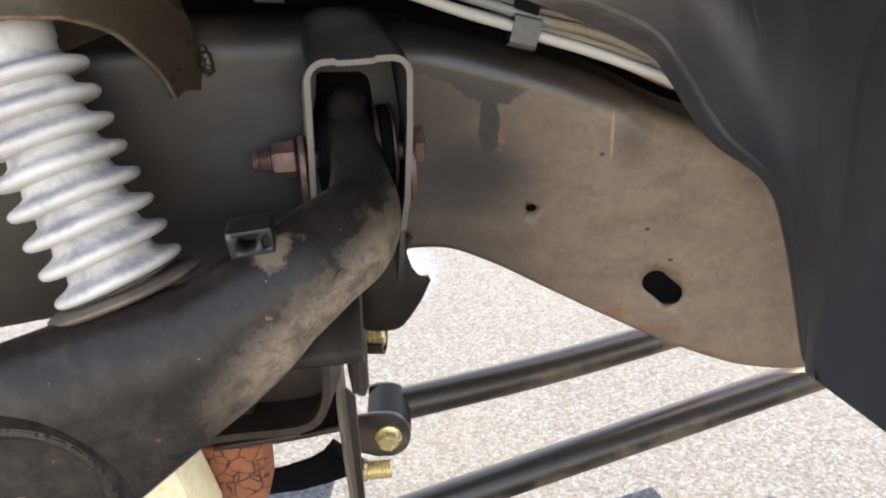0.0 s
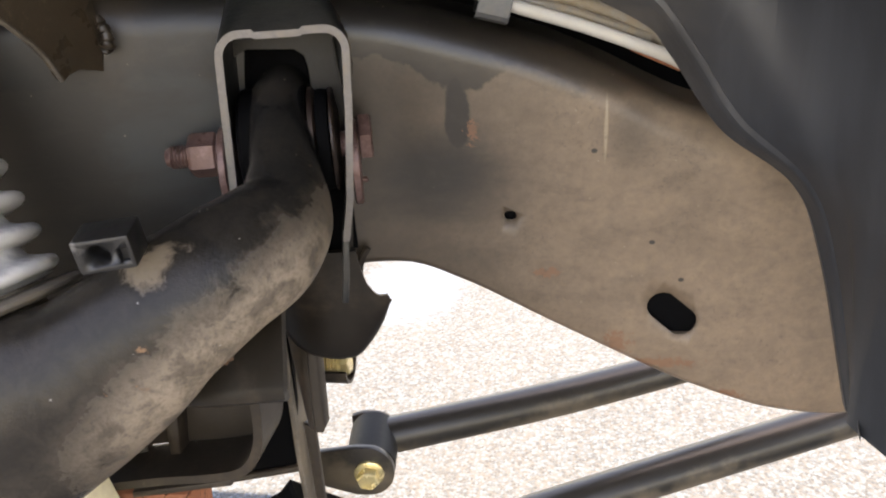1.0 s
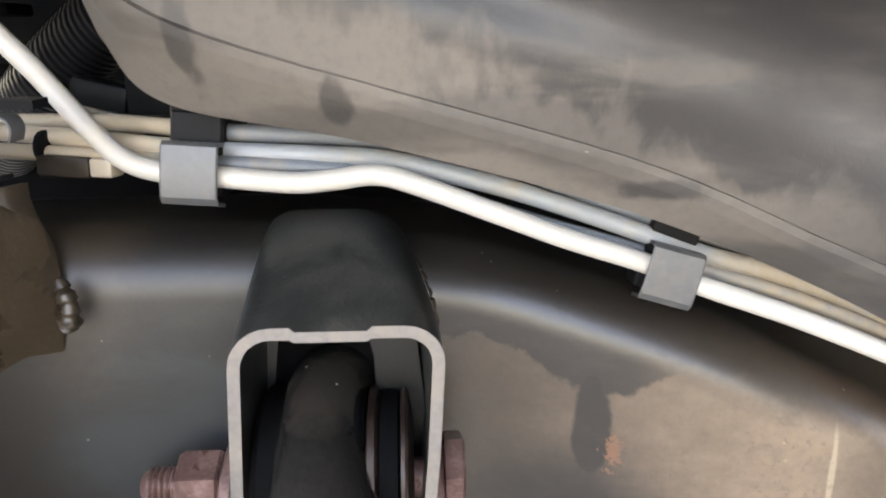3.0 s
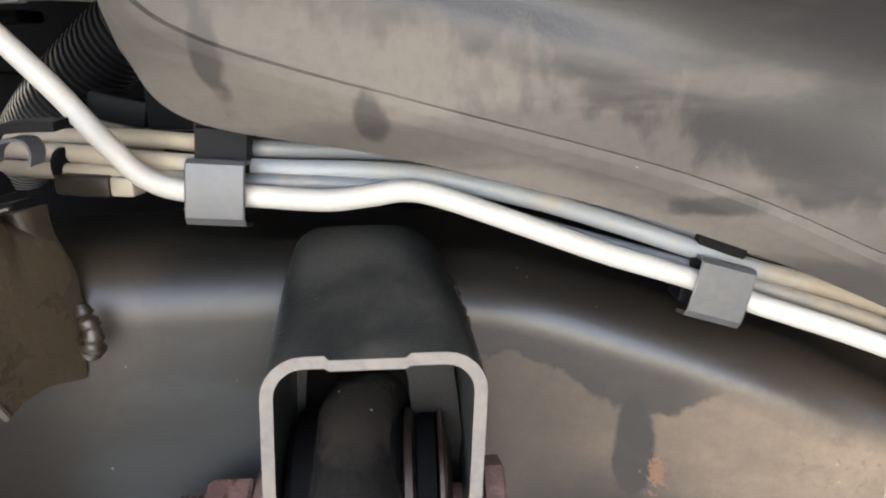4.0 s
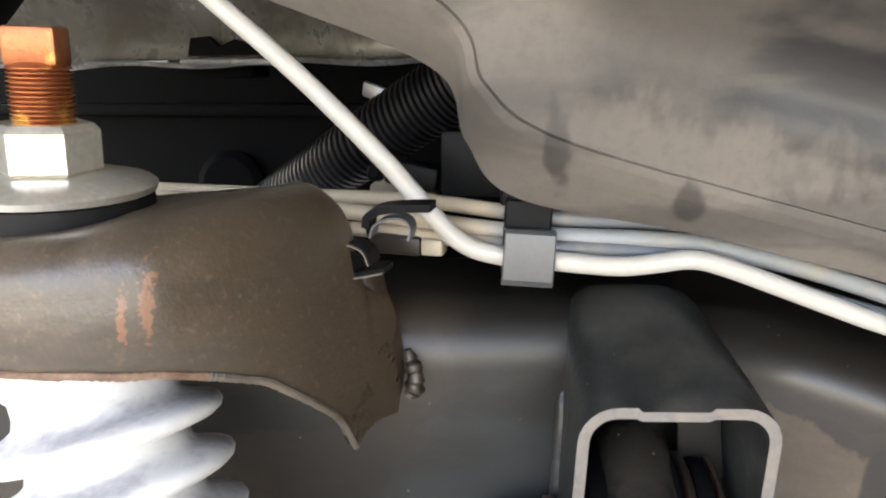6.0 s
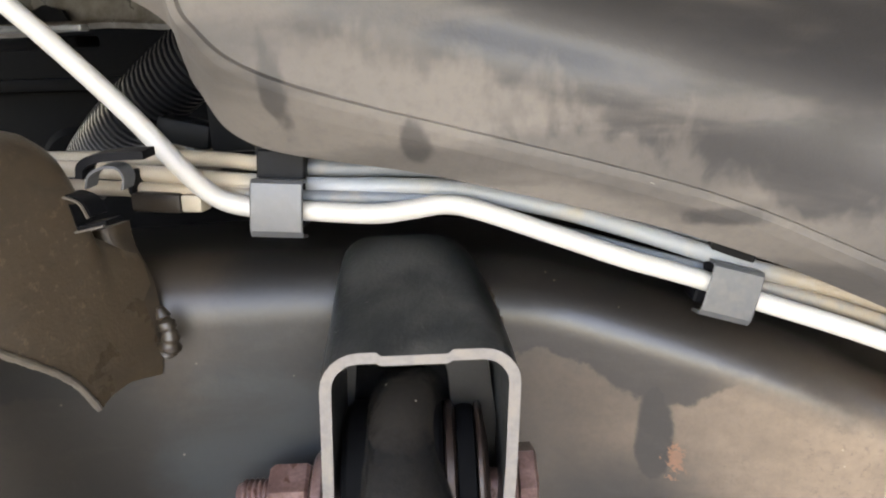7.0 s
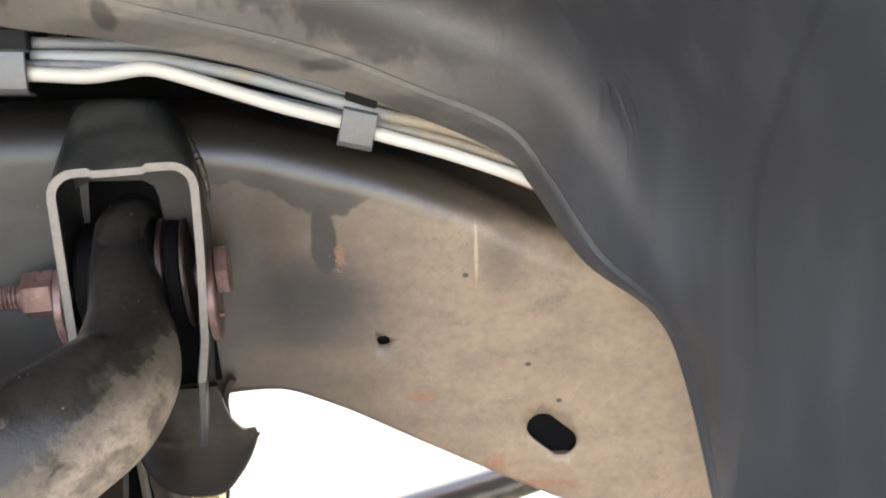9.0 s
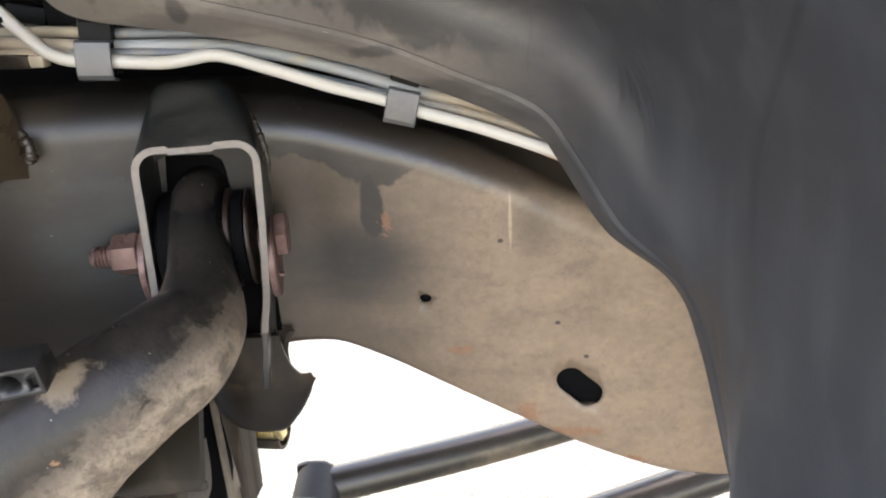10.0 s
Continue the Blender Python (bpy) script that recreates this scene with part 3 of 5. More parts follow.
def tube(points, radius, sides=14, steps=40, flat=1.0, wide=None, bm=None, uneven=0.0, seed=0):
    """A round or flattened tube along a smooth curve; radius: one number or one for each point. wide: the way of the broad axis."""
    line = spline(points, steps)
    if isinstance(radius, (int, float)):
        radius = [radius] * len(points)
    if isinstance(flat, (int, float)):
        flat = [flat] * len(points)
    keys = np.linspace(0, steps, len(points))
    rings, side = [], None
    rnd = random.Random(seed)
    for k, p in enumerate(line):
        t = (line[min(k + 1, steps)] - line[max(k - 1, 0)]).normalized()
        if wide is not None:
            a = wide - t * wide.dot(t)
        elif side is None:
            a = t.orthogonal()
        else:
            a = side - t * side.dot(t)
        a.normalize()
        side, b = a, t.cross(a)
        r, f = float(np.interp(k, keys, radius)), float(np.interp(k, keys, flat))
        r *= 1 + uneven * (rnd.random() - 0.5)
        rings.append([p + a * r * math.cos(q) + b * r * f * math.sin(q) for q in (2 * math.pi * i / sides for i in range(sides))])
    return tidy(loft(rings, bm=bm))


def frame_on(way):
    w = Vector(way).normalized()
    a = w.orthogonal().normalized()
    return a, w.cross(a), w


def lathe(profile, origin, way, sides=32, bm=None, turn=0.0):
    """profile: (radius, height) along way from origin; closed at both ends."""
    a, b, w = frame_on(way)
    o = Vector(origin)
    rings = [[o + w * h + r * (a * math.cos(q) + b * math.sin(q)) for q in (turn + 2 * math.pi * i / sides for i in range(sides))] for r, h in profile]
    return tidy(loft(rings, bm=bm))


def hexagon(origin, way, across, height, bm=None, turn=0.0, flat=None):
    """A hexagon head; flat: the way that one of its six flats faces."""
    r = across / math.sqrt(3)
    if flat is not None:
        a, b, _ = frame_on(way)
        turn = math.atan2(b.dot(flat), a.dot(flat)) + math.pi / 6
    return lathe([(r * 0.90, 0), (r, height * 0.08), (r, height * 0.86), (r * 0.88, height)], origin, way, 6, bm, turn)


def threads(origin, way, radius, length, pitch, bm=None, sides=20):
    rows, h = [(radius * 0.8, 0.0)], 0.0
    while h < length - pitch:
        rows += [(radius, h + pitch * 0.35), (radius, h + pitch * 0.55), (radius * 0.86, h + pitch * 0.95)]
        h += pitch
    rows += [(radius * 0.7, length)]
    return lathe(rows, origin, way, sides, bm)


def box(centre, size, turn=(0, 0, 0), bevel=0.002, bm=None, segments=2):
    made = bmesh.new()
    bmesh.ops.create_cube(made, size=1.0)
    for v in made.verts:
        v.co = Vector([c * s for c, s in zip(v.co, size)])
    if bevel:
        bmesh.ops.bevel(made, geom=list(made.edges), offset=bevel, segments=segments, affect="EDGES", profile=0.5)
    m = Matrix.Translation(centre) @ Euler([radians(q) for q in turn]).to_matrix().to_4x4()
    bmesh.ops.transform(made, matrix=m, verts=made.verts)
    if bm is None:
        return made
    return join(bm, made)


def join(bm, other):
    table = {v: bm.verts.new(v.co) for v in other.verts}
    for f in other.faces:
        bm.faces.new([table[v] for v in f.verts])
    other.free()
    return bm


def sheet(rows, thick, closed=False):
    """A curved sheet through rows of points, thickened."""
    bm = tidy(loft(rows, closed=closed, caps=False))
    bmesh.ops.solidify(bm, geom=list(bm.faces), thickness=thick)
    return tidy(bm)


def slab(outline, way, thick, bevel=0.0):
    """A flat plate with the given outline, thick along way."""
    bm = bmesh.new()
    w = Vector(way).normalized() * thick
    rings = [[Vector(p) for p in outline], [Vector(p) + w for p in outline]]
    loft(rings, bm=bm)
    tidy(bm)
    if bevel:
        bmesh.ops.bevel(bm, geom=[e for e in bm.edges if e.calc_face_angle(0) > 0.7], offset=bevel, segments=2, affect="EDGES", profile=0.5)
    return bm


def mesh_of(name, bm, material, base=Vector(), sharp=35):
    me = bpy.data.meshes.new(name)
    for v in bm.verts:
        v.co = (v.co - base) * S
    bm.to_mesh(me)
    bm.free()
    me.shade_smooth()
    me.set_sharp_from_angle(angle=radians(sharp))
    for m in (material if isinstance(material, (list, tuple)) else [material]):
        me.materials.append(m)
    return me


BASES = {}


def thing(name, label, category, base, group="", kind=""):
    ob = new(name)
    ob.empty_display_size = 0.01
    ob.location = S * Vector(base)
    BASES[ob.name] = Vector(base)
    return tagged(ob, label, category, group, kind)


def part(name, bm, material, parent, label="", sharp=35):
    base = BASES[parent.name]
    ob = new(name, mesh_of(name, bm, material, base, sharp))
    ob.parent = parent
    BASES[ob.name] = base
    return tagged(ob, label)


def single(name, bm, material, label, category, group="", kind="", sharp=35, base=None):
    if base is None:
        base = sum((v.co for v in bm.verts), Vector()) / len(bm.verts)
    ob = new(name, mesh_of(name, bm, material, Vector(base), sharp))
    ob.location = S * Vector(base)
    BASES[ob.name] = Vector(base)
    return tagged(ob, label, category, group, kind)


def cut(ob, cutters):
    """Bores the cutters out of a mesh object."""
    helpers = []
    for bm in cutters:
        c = new("cutter", mesh_of("cutter", bm, [], BASES[ob.name]))
        c.parent = ob.parent
        if ob.parent is None:
            c.location = ob.location
        mod = ob.modifiers.new("bore", "BOOLEAN")
        mod.operation, mod.solver, mod.object = "DIFFERENCE", "EXACT", c
        helpers.append(c)
    bpy.context.view_layer.update()
    me = bpy.data.meshes.new_from_object(ob.evaluated_get(bpy.context.evaluated_depsgraph_get()))
    ob.modifiers.clear()
    ob.data = me
    for c in helpers:
        bpy.data.objects.remove(c, do_unlink=True)


# ---- ground ----
def ground():
    bm = bmesh.new()
    cuts = [-60, -8, -3, -1.5, -0.5, 0.5, 1.5, 3, 8, 60]
    loft([[V(x, y, 0) for x in cuts] for y in cuts], closed=False, bm=bm)
    tidy(bm)
    single("ground", bm, ASPHALT, "sunlit pale grey asphalt with coarse bright aggregate", "asphalt", kind="structure", base=(0, 0, 0))


ground()


# ---- frame rail with its bracket and shock tower ----
RAIL_X = [-0.9, -0.20, -0.12, -0.03, 0.01, 0.054, 0.103, 0.151, 0.192, 0.225, 0.27, 0.33, 0.45, 0.9]
RAIL_TOP = [0.905, 0.905, 0.902, 0.890, 0.880, 0.868, 0.853, 0.832, 0.810, 0.795, 0.785, 0.78, 0.775, 0.77]
LOW_X = [-0.9, -0.10, -0.04, 0.005, 0.05, 0.10, 0.17, 0.213, 0.286, 0.344, 0.5, 0.9]
RAIL_LOW = [0.66, 0.675, 0.681, 0.676, 0.657, 0.630, 0.594, 0.573, 0.545, 0.532, 0.525, 0.525]


def rail_y(x):
    s = max(0.0, -x)
    if x > 0.235:  # the web turns in towards the rear
        return 0.604 + 1.2 * (x - 0.235) ** 2
    return 0.604 - 0.42 * (math.sqrt(s * s + 0.0004) - 0.02)


def rail_body():
    rings = []
    for k in range(141):
        x = -0.85 + 1.5 * k / 140
        y, top, low = rail_y(x), smooth(RAIL_X, RAIL_TOP, x), smooth(LOW_X, RAIL_LOW, x, 0.012)
        r, q, deep = 0.031, 0.007, 0.115
        ring = [V(x, y + q - q * math.sin(a), low + q - q * math.cos(a)) for a in (math.pi / 2 * i / 4 for i in range(5))]
        ring += [V(x, y + 0.0012 * math.sin(math.pi * i / 7), low + q + (top - r - low - q) * i / 7) for i in range(1, 7)]
        ring += [V(x, y + r - r * math.cos(a), top - r + r * math.sin(a)) for a in (math.pi / 2 * i / 8 for i in range(9))]
        ring += [V(x, y + deep, top - 0.004), V(x, y + deep, low + 0.004)]
        rings.append(ring)
    return tidy(loft(rings))


rail = thing("frame_rail", "black coated steel truck frame rail with tan road dust", "frame rail", (0.1, 0.62, 0.53))
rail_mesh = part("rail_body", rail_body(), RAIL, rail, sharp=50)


def capsule(x, z, half, r, angle, y0, y1):
    c, s = math.cos(angle), math.sin(angle)
    ring = []
    for i in range(24):
        q = 2 * math.pi * i / 24
        px = r * math.cos(q) + (half if math.cos(q) > 0 else -half)
        pz = r * math.sin(q)
        ring.append((x + px * c - pz * s, z + px * s + pz * c))
    return tidy(loft([[V(a, y0, b) for a, b in ring], [V(a, y1, b) for a, b in ring]]))


cut(rail_mesh, [capsule(0.207, 0.6355, 0.0095, 0.0128, radians(-42), 0.58, 0.66), capsule(0.0785, 0.72, 0.0012, 0.0038, 0, 0.58, 0.66),
                box(V(0.207, 0.6548, 0.676), (0.110, 0.096, 0.120), (0, 0, 0), 0), box(V(0.075, 0.6548, 0.745), (0.08, 0.096, 0.12), (0, 0, 0), 0)])

# black sheets close behind the two holes stand in for the shade inside the rail
part("hole_shade", slab([V(0.154, 0.6100, 0.617), V(0.260, 0.6100, 0.617), V(0.260, 0.6100, 0.735), V(0.154, 0.6100, 0.735)], V(0, 1, 0), 0.004), SHADE_BLACK, rail)
part("hole_shade", slab([V(0.037, 0.6100, 0.687), V(0.113, 0.6100, 0.687), V(0.113, 0.6100, 0.80), V(0.037, 0.6100, 0.80)], V(0, 1, 0), 0.004), SHADE_BLACK, rail)

# bracket: an inverted channel, turned with the bend of the rail
TURN_B = radians(15)
UX, VX = V(math.cos(TURN_B), math.sin(TURN_B), 0), V(math.sin(TURN_B), -math.cos(TURN_B), 0)
BC = V(-0.0575, 0.5205, 0)


def at_bracket(u, out, z):
    """u along the pivot, out towards the wheel from the bracket's mouth, z up; the bracket leans a little."""
    return BC + UX * (u + 0.055 * (z - 0.877)) + VX * out + V(0, 0, z)


def bracket_profile(shrink, out, step):
    """The channel's section: the hood climbs towards the rail and its rear shoulder draws in."""
    f = min(1.0, -out / 0.078)
    w, r = 0.0425 - shrink, max(0.004, 0.0165 - shrink)
    top = 0.8785 - shrink + 0.030 * f
    rr = r + 0.010 * f
    pts = [(-w, 0.70), (-w, 0.76), (-w, 0.82)]
    pts += [(-w + r - r * math.cos(a), top - r + r * math.sin(a)) for a in (math.pi / 2 * i / 6 for i in range(7))]
    pts += [(-0.0185, top), (-0.0165, top - step), (0.0115, top - step), (0.0135, top)]
    pts += [(w - rr + rr * math.sin(a), top - rr + rr * math.cos(a)) for a in (math.pi / 2 * i / 6 for i in range(7))]
    pts += [(w, 0.82), (w - 0.002, 0.76), (w - 0.006, 0.73)]
    placed = []
    for u, z in pts:
        g = min(1.0, max(0.0, (z - 0.835) / 0.06))
        g = f * g * g * (3 - 2 * g)
        placed.append(at_bracket(u - 0.014 * g if u > 0 else u, out, z))
    return placed


def bracket():
    outs = [0.0, -0.0012, -0.015, -0.03, -0.045, -0.06, -0.072, -0.079, -0.086, -0.100]
    bm = bmesh.new()
    outer = [bracket_profile(0.0, o, 0.0018 if o > -0.01 else 0.0) for o in outs]
    for k, drop in ((-3, 0.001), (-2, 0.007), (-1, 0.030)):
        outer[k] = [p + V(0, 0, -drop) for p in outer[k]]
    inner = [bracket_profile(0.0050, o, 0.0012 if o > -0.01 else 0.0) for o in outs[:-3]]
    loft(outer, closed=False, bm=bm)
    loft(inner, closed=False, bm=bm)
    front = loft([outer[0], inner[0]], closed=False)
    for f in front.faces:
        f.material_index = 1
    table = {v: bm.verts.new(v.co) for v in front.verts}
    for f in front.faces:
        g = bm.faces.new([table[v] for v in f.verts])
        g.material_index = 1
    front.free()
    for end in (0, -1):
        join(bm, loft([[a[end] for a in outer[:-3]], [a[end] for a in inner]], closed=False))
    bmesh.ops.remove_doubles(bm, verts=bm.verts, dist=1e-5)
    return tidy(bm)


part("arm_bracket", bracket(), [BRACKET, CUT_EDGE], rail, "black inverted channel bracket with a bare cut edge")
# back wall of the bracket with a tall rounded slot, and a black sheet as the shade behind it
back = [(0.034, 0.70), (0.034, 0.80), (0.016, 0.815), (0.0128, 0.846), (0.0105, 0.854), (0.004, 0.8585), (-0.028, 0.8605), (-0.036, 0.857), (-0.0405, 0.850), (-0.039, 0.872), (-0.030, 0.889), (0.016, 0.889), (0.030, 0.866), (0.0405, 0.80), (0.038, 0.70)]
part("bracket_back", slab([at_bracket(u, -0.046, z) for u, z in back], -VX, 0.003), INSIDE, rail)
part("slot_shade", slab([at_bracket(u, -0.058, z) for u, z in ((-0.042, 0.70), (0.042, 0.70), (0.030, 0.862), (-0.038, 0.866))], -VX, 0.003), SHADE_BLACK, rail)
ear = [at_bracket(u, o, z) for u, o, z in ((0.0315, 0.0, 0.739), (0.0315, -0.030, 0.739), (0.030, -0.028, 0.70), (0.0285, -0.012, 0.684), (0.0285, -0.002, 0.680), (0.030, 0.0, 0.70))]
part("bracket_ear", slab(ear, UX, 0.0048, 0.0008), [BRACKET], rail)
weld_left = [at_bracket(-0.0430, o, z) for o, z in ((-0.050, 0.72), (-0.050, 0.78), (-0.052, 0.82), (-0.056, 0.85), (-0.066, 0.872))]
weld_right = [at_bracket(u, o, z) for u, o, z in ((0.0425, -0.066, 0.835), (0.0410, -0.067, 0.850), (0.0370, -0.068, 0.866), (0.0310, -0.073, 0.880), (0.0260, -0.078, 0.888))]
part("weld_bead", tube(weld_left, [0.0035, 0.0035, 0.0033, 0.003, 0.002], 10, 46, uneven=0.3, seed=3), RAIL, rail)
part("weld_bead", tube(weld_right, [0.0015, 0.0026, 0.0030, 0.0026, 0.0014], 8, 50, uneven=0.45, seed=4), LEG, rail)
# gusset: a bulging stamped skirt under the bracket, running down into a flanged leg
SKIRT_X = [-0.123, -0.117, -0.108, -0.098, -0.089, -0.070, -0.051, -0.037, -0.027, -0.020]
SKIRT_LOW = [0.650, 0.628, 0.612, 0.605, 0.603, 0.602, 0.604, 0.622, 0.641, 0.661]
rows = []
for k in range(37):
    x = -0.123 + 0.103 * k / 36
    low, side = smooth(SKIRT_X, SKIRT_LOW, x, 0.004), (x + 0.068) / 0.05
    y0, high = 0.566 + 0.016 * side * side, 0.705 if x < -0.040 else smooth([-0.04, -0.036, -0.028, -0.020], [0.705, 0.678, 0.663, 0.6615], x, 0.002)
    rows.append([V(x, y0 + min(0.016, 0.3 * (high - low)) * (1 - math.cos(q)), high - (high - low) * math.sin(q)) for q in (math.pi / 2 * i / 12 for i in range(13))])
part("gusset", sheet(rows, 0.004), GUSSET, rail, "brown bulging stamped gusset", sharp=60)
rows = []
for k in range(17):
    f = k / 16
    z = 0.650 - 0.130 * f
    left, right = -0.119 + 0.010 * f ** 1.3, -0.088 - 0.003 * f
    cx, drop = (left + right) / 2, 0.004 * max(0, (f - 0.9) / 0.1) ** 2
    y = 0.592 - 0.004 * f
    rows.append([V(left, y + 0.012, z), V(left + 0.001, y + 0.002, z), V(left + 0.003, y, z - drop), V(right - 0.011, y, z - drop), V(right - 0.009, y - 0.003, z - drop), V(right - 0.002, y - 0.003, z - drop), V(right, y - 0.001, z), V(right, y + 0.012, z)])
part("gusset_leg", sheet(rows, 0.003), LEG, rail, sharp=50)
part("hook", tube([V(-0.043, 0.588, 0.660), V(-0.0435, 0.588, 0.677), V(-0.040, 0.588, 0.690), V(-0.035, 0.589, 0.698)], 0.0035, 8, 16, flat=0.6), UNDER, rail)

# shock tower: a stamped hood that wraps the head of the shock absorber
PLAN = [V(-0.52, 0.52, 0), V(-0.47, 0.42, 0), V(-0.40, 0.388, 0), V(-0.30, 0.383, 0), V(-0.235, 0.388, 0), V(-0.208, 0.412, 0), V(-0.198, 0.45, 0), V(-0.195, 0.492, 0), V(-0.190, 0.530, 0)]
TOW_S = [0, 3, 4, 4.6, 5.1, 5.6, 6.1, 6.6, 6.85, 7.0, 7.15, 7.5, 8]
TOW_LOW = [0.926, 0.928, 0.930, 0.9275, 0.9215, 0.9125, 0.8965, 0.879, 0.867, 0.852, 0.8565, 0.858, 0.853]


def tower():
    n = 144
    line = spline(PLAN, n)
    rows = []
    heart = V(-0.30, 0.49, 0)
    for k, p in enumerate(line):
        s = 8 * k / n
        low = smooth(TOW_S, TOW_LOW, s, 0.07)
        top = smooth([0, 3, 4.5, 6, 6.9, 7.2, 7.38, 8], [0.966, 0.966, 0.974, 0.976, 0.975, 0.966, 0.930, 0.920], s, 0.10)
        into = (heart - p).normalized()
        r = 0.016
        col = [p + V(0, 0, low + (top - r - low) * i / 6) - into * 0.002 * math.sin(math.pi * i / 6) for i in range(7)]
        col += [p + into * (r - r * math.cos(a)) + V(0, 0, top - r + r * math.sin(a)) for a in (math.pi / 2 * i / 5 for i in range(1, 6))]
        flat = top - 0.010 if s < 6.5 else top - 0.03
        deep = (heart - p).length - 0.012
        col += [p + into * (r + (deep - r) * f) + V(0, 0, top + (flat - top) * f) for f in (0.35, 0.7, 1.0)]
        rows.append(col)
    return sheet(rows, 0.0045)


part("shock_tower", tower(), TOWER, rail, "dusty brown stamped shock tower with a rusty lower edge", sharp=50)
rim = [spline(PLAN, 144)[k] + V(0, 0, smooth(TOW_S, TOW_LOW, 8 * k / 144, 0.07) - 0.0005) for k in range(20, 127, 2)]
part("tower_rim", tube(rim[:36], 0.0016, 8, 140, uneven=0.3, seed=8), RUST_EDGE, rail, "rusty bare lower rim")
part("tower_rim", tube(rim[35:], 0.0017, 8, 90, uneven=0.3, seed=8), DUSTY_STEEL, rail, "pale bare steel lower rim")
rows = []
for k in range(13):
    z = 0.928 - 0.072 * k / 12
    right = smooth([0.83, 0.845, 0.861, 0.885, 0.904, 0.914, 0.93], [-0.206, -0.199, -0.1925, -0.190, -0.194, -0.197, -0.200], z, 0.01)
    xs = [-0.206 + (right + 0.206) * f for f in (0.0, 0.4, 0.7, 0.9, 1.0)]
    rows.append([V(x, rail_y(x) - (0.0065 if i < 3 else 0.0035 if i == 3 else -0.002) - 0.001 * math.sin(5 * k + i), z) for i, x in enumerate(xs)])
part("tower_flange", sheet(rows, 0.004), LEG, rail, sharp=60)
part("weld_bead", tube([V(-0.1815, 0.5235, 0.890), V(-0.1795, 0.5235, 0.884), V(-0.1775, 0.5230, 0.877), V(-0.1785, 0.5230, 0.871), V(-0.1815, 0.5235, 0.866)], [0.0016, 0.0034, 0.0040, 0.0046, 0.0026], 12, 26, uneven=0.55, seed=5), LEG, rail, sharp=80)

# ---- pivot bolt ----
BOLT_Z = 0.793
bolt = thing("pivot_bolt", "rusty brown through bolt with cam washers and nut", "bolt", at_bracket(0, -0.03, BOLT_Z))
part("shank", lathe([(0.009, 0), (0.009, 0.10)], at_bracket(-0.05, -0.03, BOLT_Z), UX, 16), RUST_BOLT, bolt)
part("nut", hexagon(at_bracket(-0.052, -0.03, BOLT_Z), -UX, 0.0272, 0.0195, flat=V(0.1, -0.95, 0.12)), RUST_BOLT, bolt, "pinkish rusted hex nut")
part("thread_end", threads(at_bracket(-0.070, -0.03, BOLT_Z), -UX, 0.0082, 0.018, 0.0026), RUST_BOLT, bolt)
part("cam_washer", lathe([(0.027, 0), (0.0285, 0.001), (0.0285, 0.005), (0.027, 0.006)], at_bracket(-0.0435, -0.03, BOLT_Z - 0.010), -UX, 36), RUST_BOLT, bolt)
part("cam_washer", lathe([(0.029, 0), (0.0305, 0.001), (0.0305, 0.005), (0.029, 0.0062)], at_bracket(0.0405, -0.03, BOLT_Z - 0.014), UX, 36), RUST_BOLT, bolt)
part("bolt_head", hexagon(at_bracket(0.046, -0.03, BOLT_Z + 0.004), UX, 0.0300, 0.0095, flat=V(0.1, -0.85, -0.2)), RUST_BOLT, bolt, "rusted hex bolt head")
part("cam_pin", lathe([(0.002, 0), (0.002, 0.004), (0.001, 0.005)], at_bracket(0.0465, -0.018, BOLT_Z - 0.024), UX, 10), RUST_BOLT, bolt)

# ---- upper control arm ----
arm = thing("control_arm", "black coated upper control arm, lower side dusty, scuffed and painted paler by ground light", "control arm", (-0.06, 0.46, 0.76))
ARM_LINE = [V(-0.080, 0.592, 0.829), V(-0.079, 0.562, 0.828), V(-0.0735, 0.535, 0.817), V(-0.0615, 0.506, 0.791), V(-0.0565, 0.480, 0.7690), V(-0.0620, 0.452, 0.7590), V(-0.0815, 0.428, 0.7495), V(-0.1085, 0.405, 0.7325), V(-0.1445, 0.385, 0.7065), V(-0.193, 0.365, 0.685), V(-0.25, 0.345, 0.658), V(-0.31, 0.335, 0.628), V(-0.37, 0.33, 0.60)]
ARM_R = [0.0185, 0.0192, 0.0202, 0.0235, 0.0335, 0.0385, 0.0405, 0.0435, 0.0505, 0.0630, 0.076, 0.078, 0.05]
ARM_F = [0.9, 0.95, 1.0, 0.95, 0.85, 0.8, 0.76, 0.7, 0.62, 0.55, 0.48, 0.45, 0.4]
part("arm_body", tube(ARM_LINE, ARM_R, 40, 110, ARM_F, V(0.52, 0.06, -0.82)), ARM, arm, sharp=70)
bush = at_bracket(0, -0.034, BOLT_Z + 0.003)
# barrel and bushing carry the bracket's inner shade in their black
part("barrel", lathe([(0.036, -0.034), (0.039, -0.031), (0.039, 0.010), (0.037, 0.012)], bush, UX, 40), SHADE_BLACK, arm)
part("bushing_sleeve", lathe([(0.034, 0.0125), (0.0375, 0.0135), (0.0375, 0.0165), (0.034, 0.018)], bush, UX, 48), SLEEVE, arm, "rusty pressed steel sleeve")
part("bushing", lathe([(0.030, 0.018), (0.0350, 0.0185), (0.0358, 0.022), (0.0350, 0.0262), (0.030, 0.027)], bush, UX, 48), SHADE_BLACK, arm, "black rubber bushing")
part("bushing_flange", lathe([(0.028, 0.0272), (0.0362, 0.0276), (0.0366, 0.0292), (0.0355, 0.0305), (0.02, 0.033)], bush, UX, 48), SLEEVE, arm, "rusty brown steel flange")
cup_way = V(0.18, -0.98, -0.02).normalized()
cup = V(-0.2664, 0.3060, 0.6280)
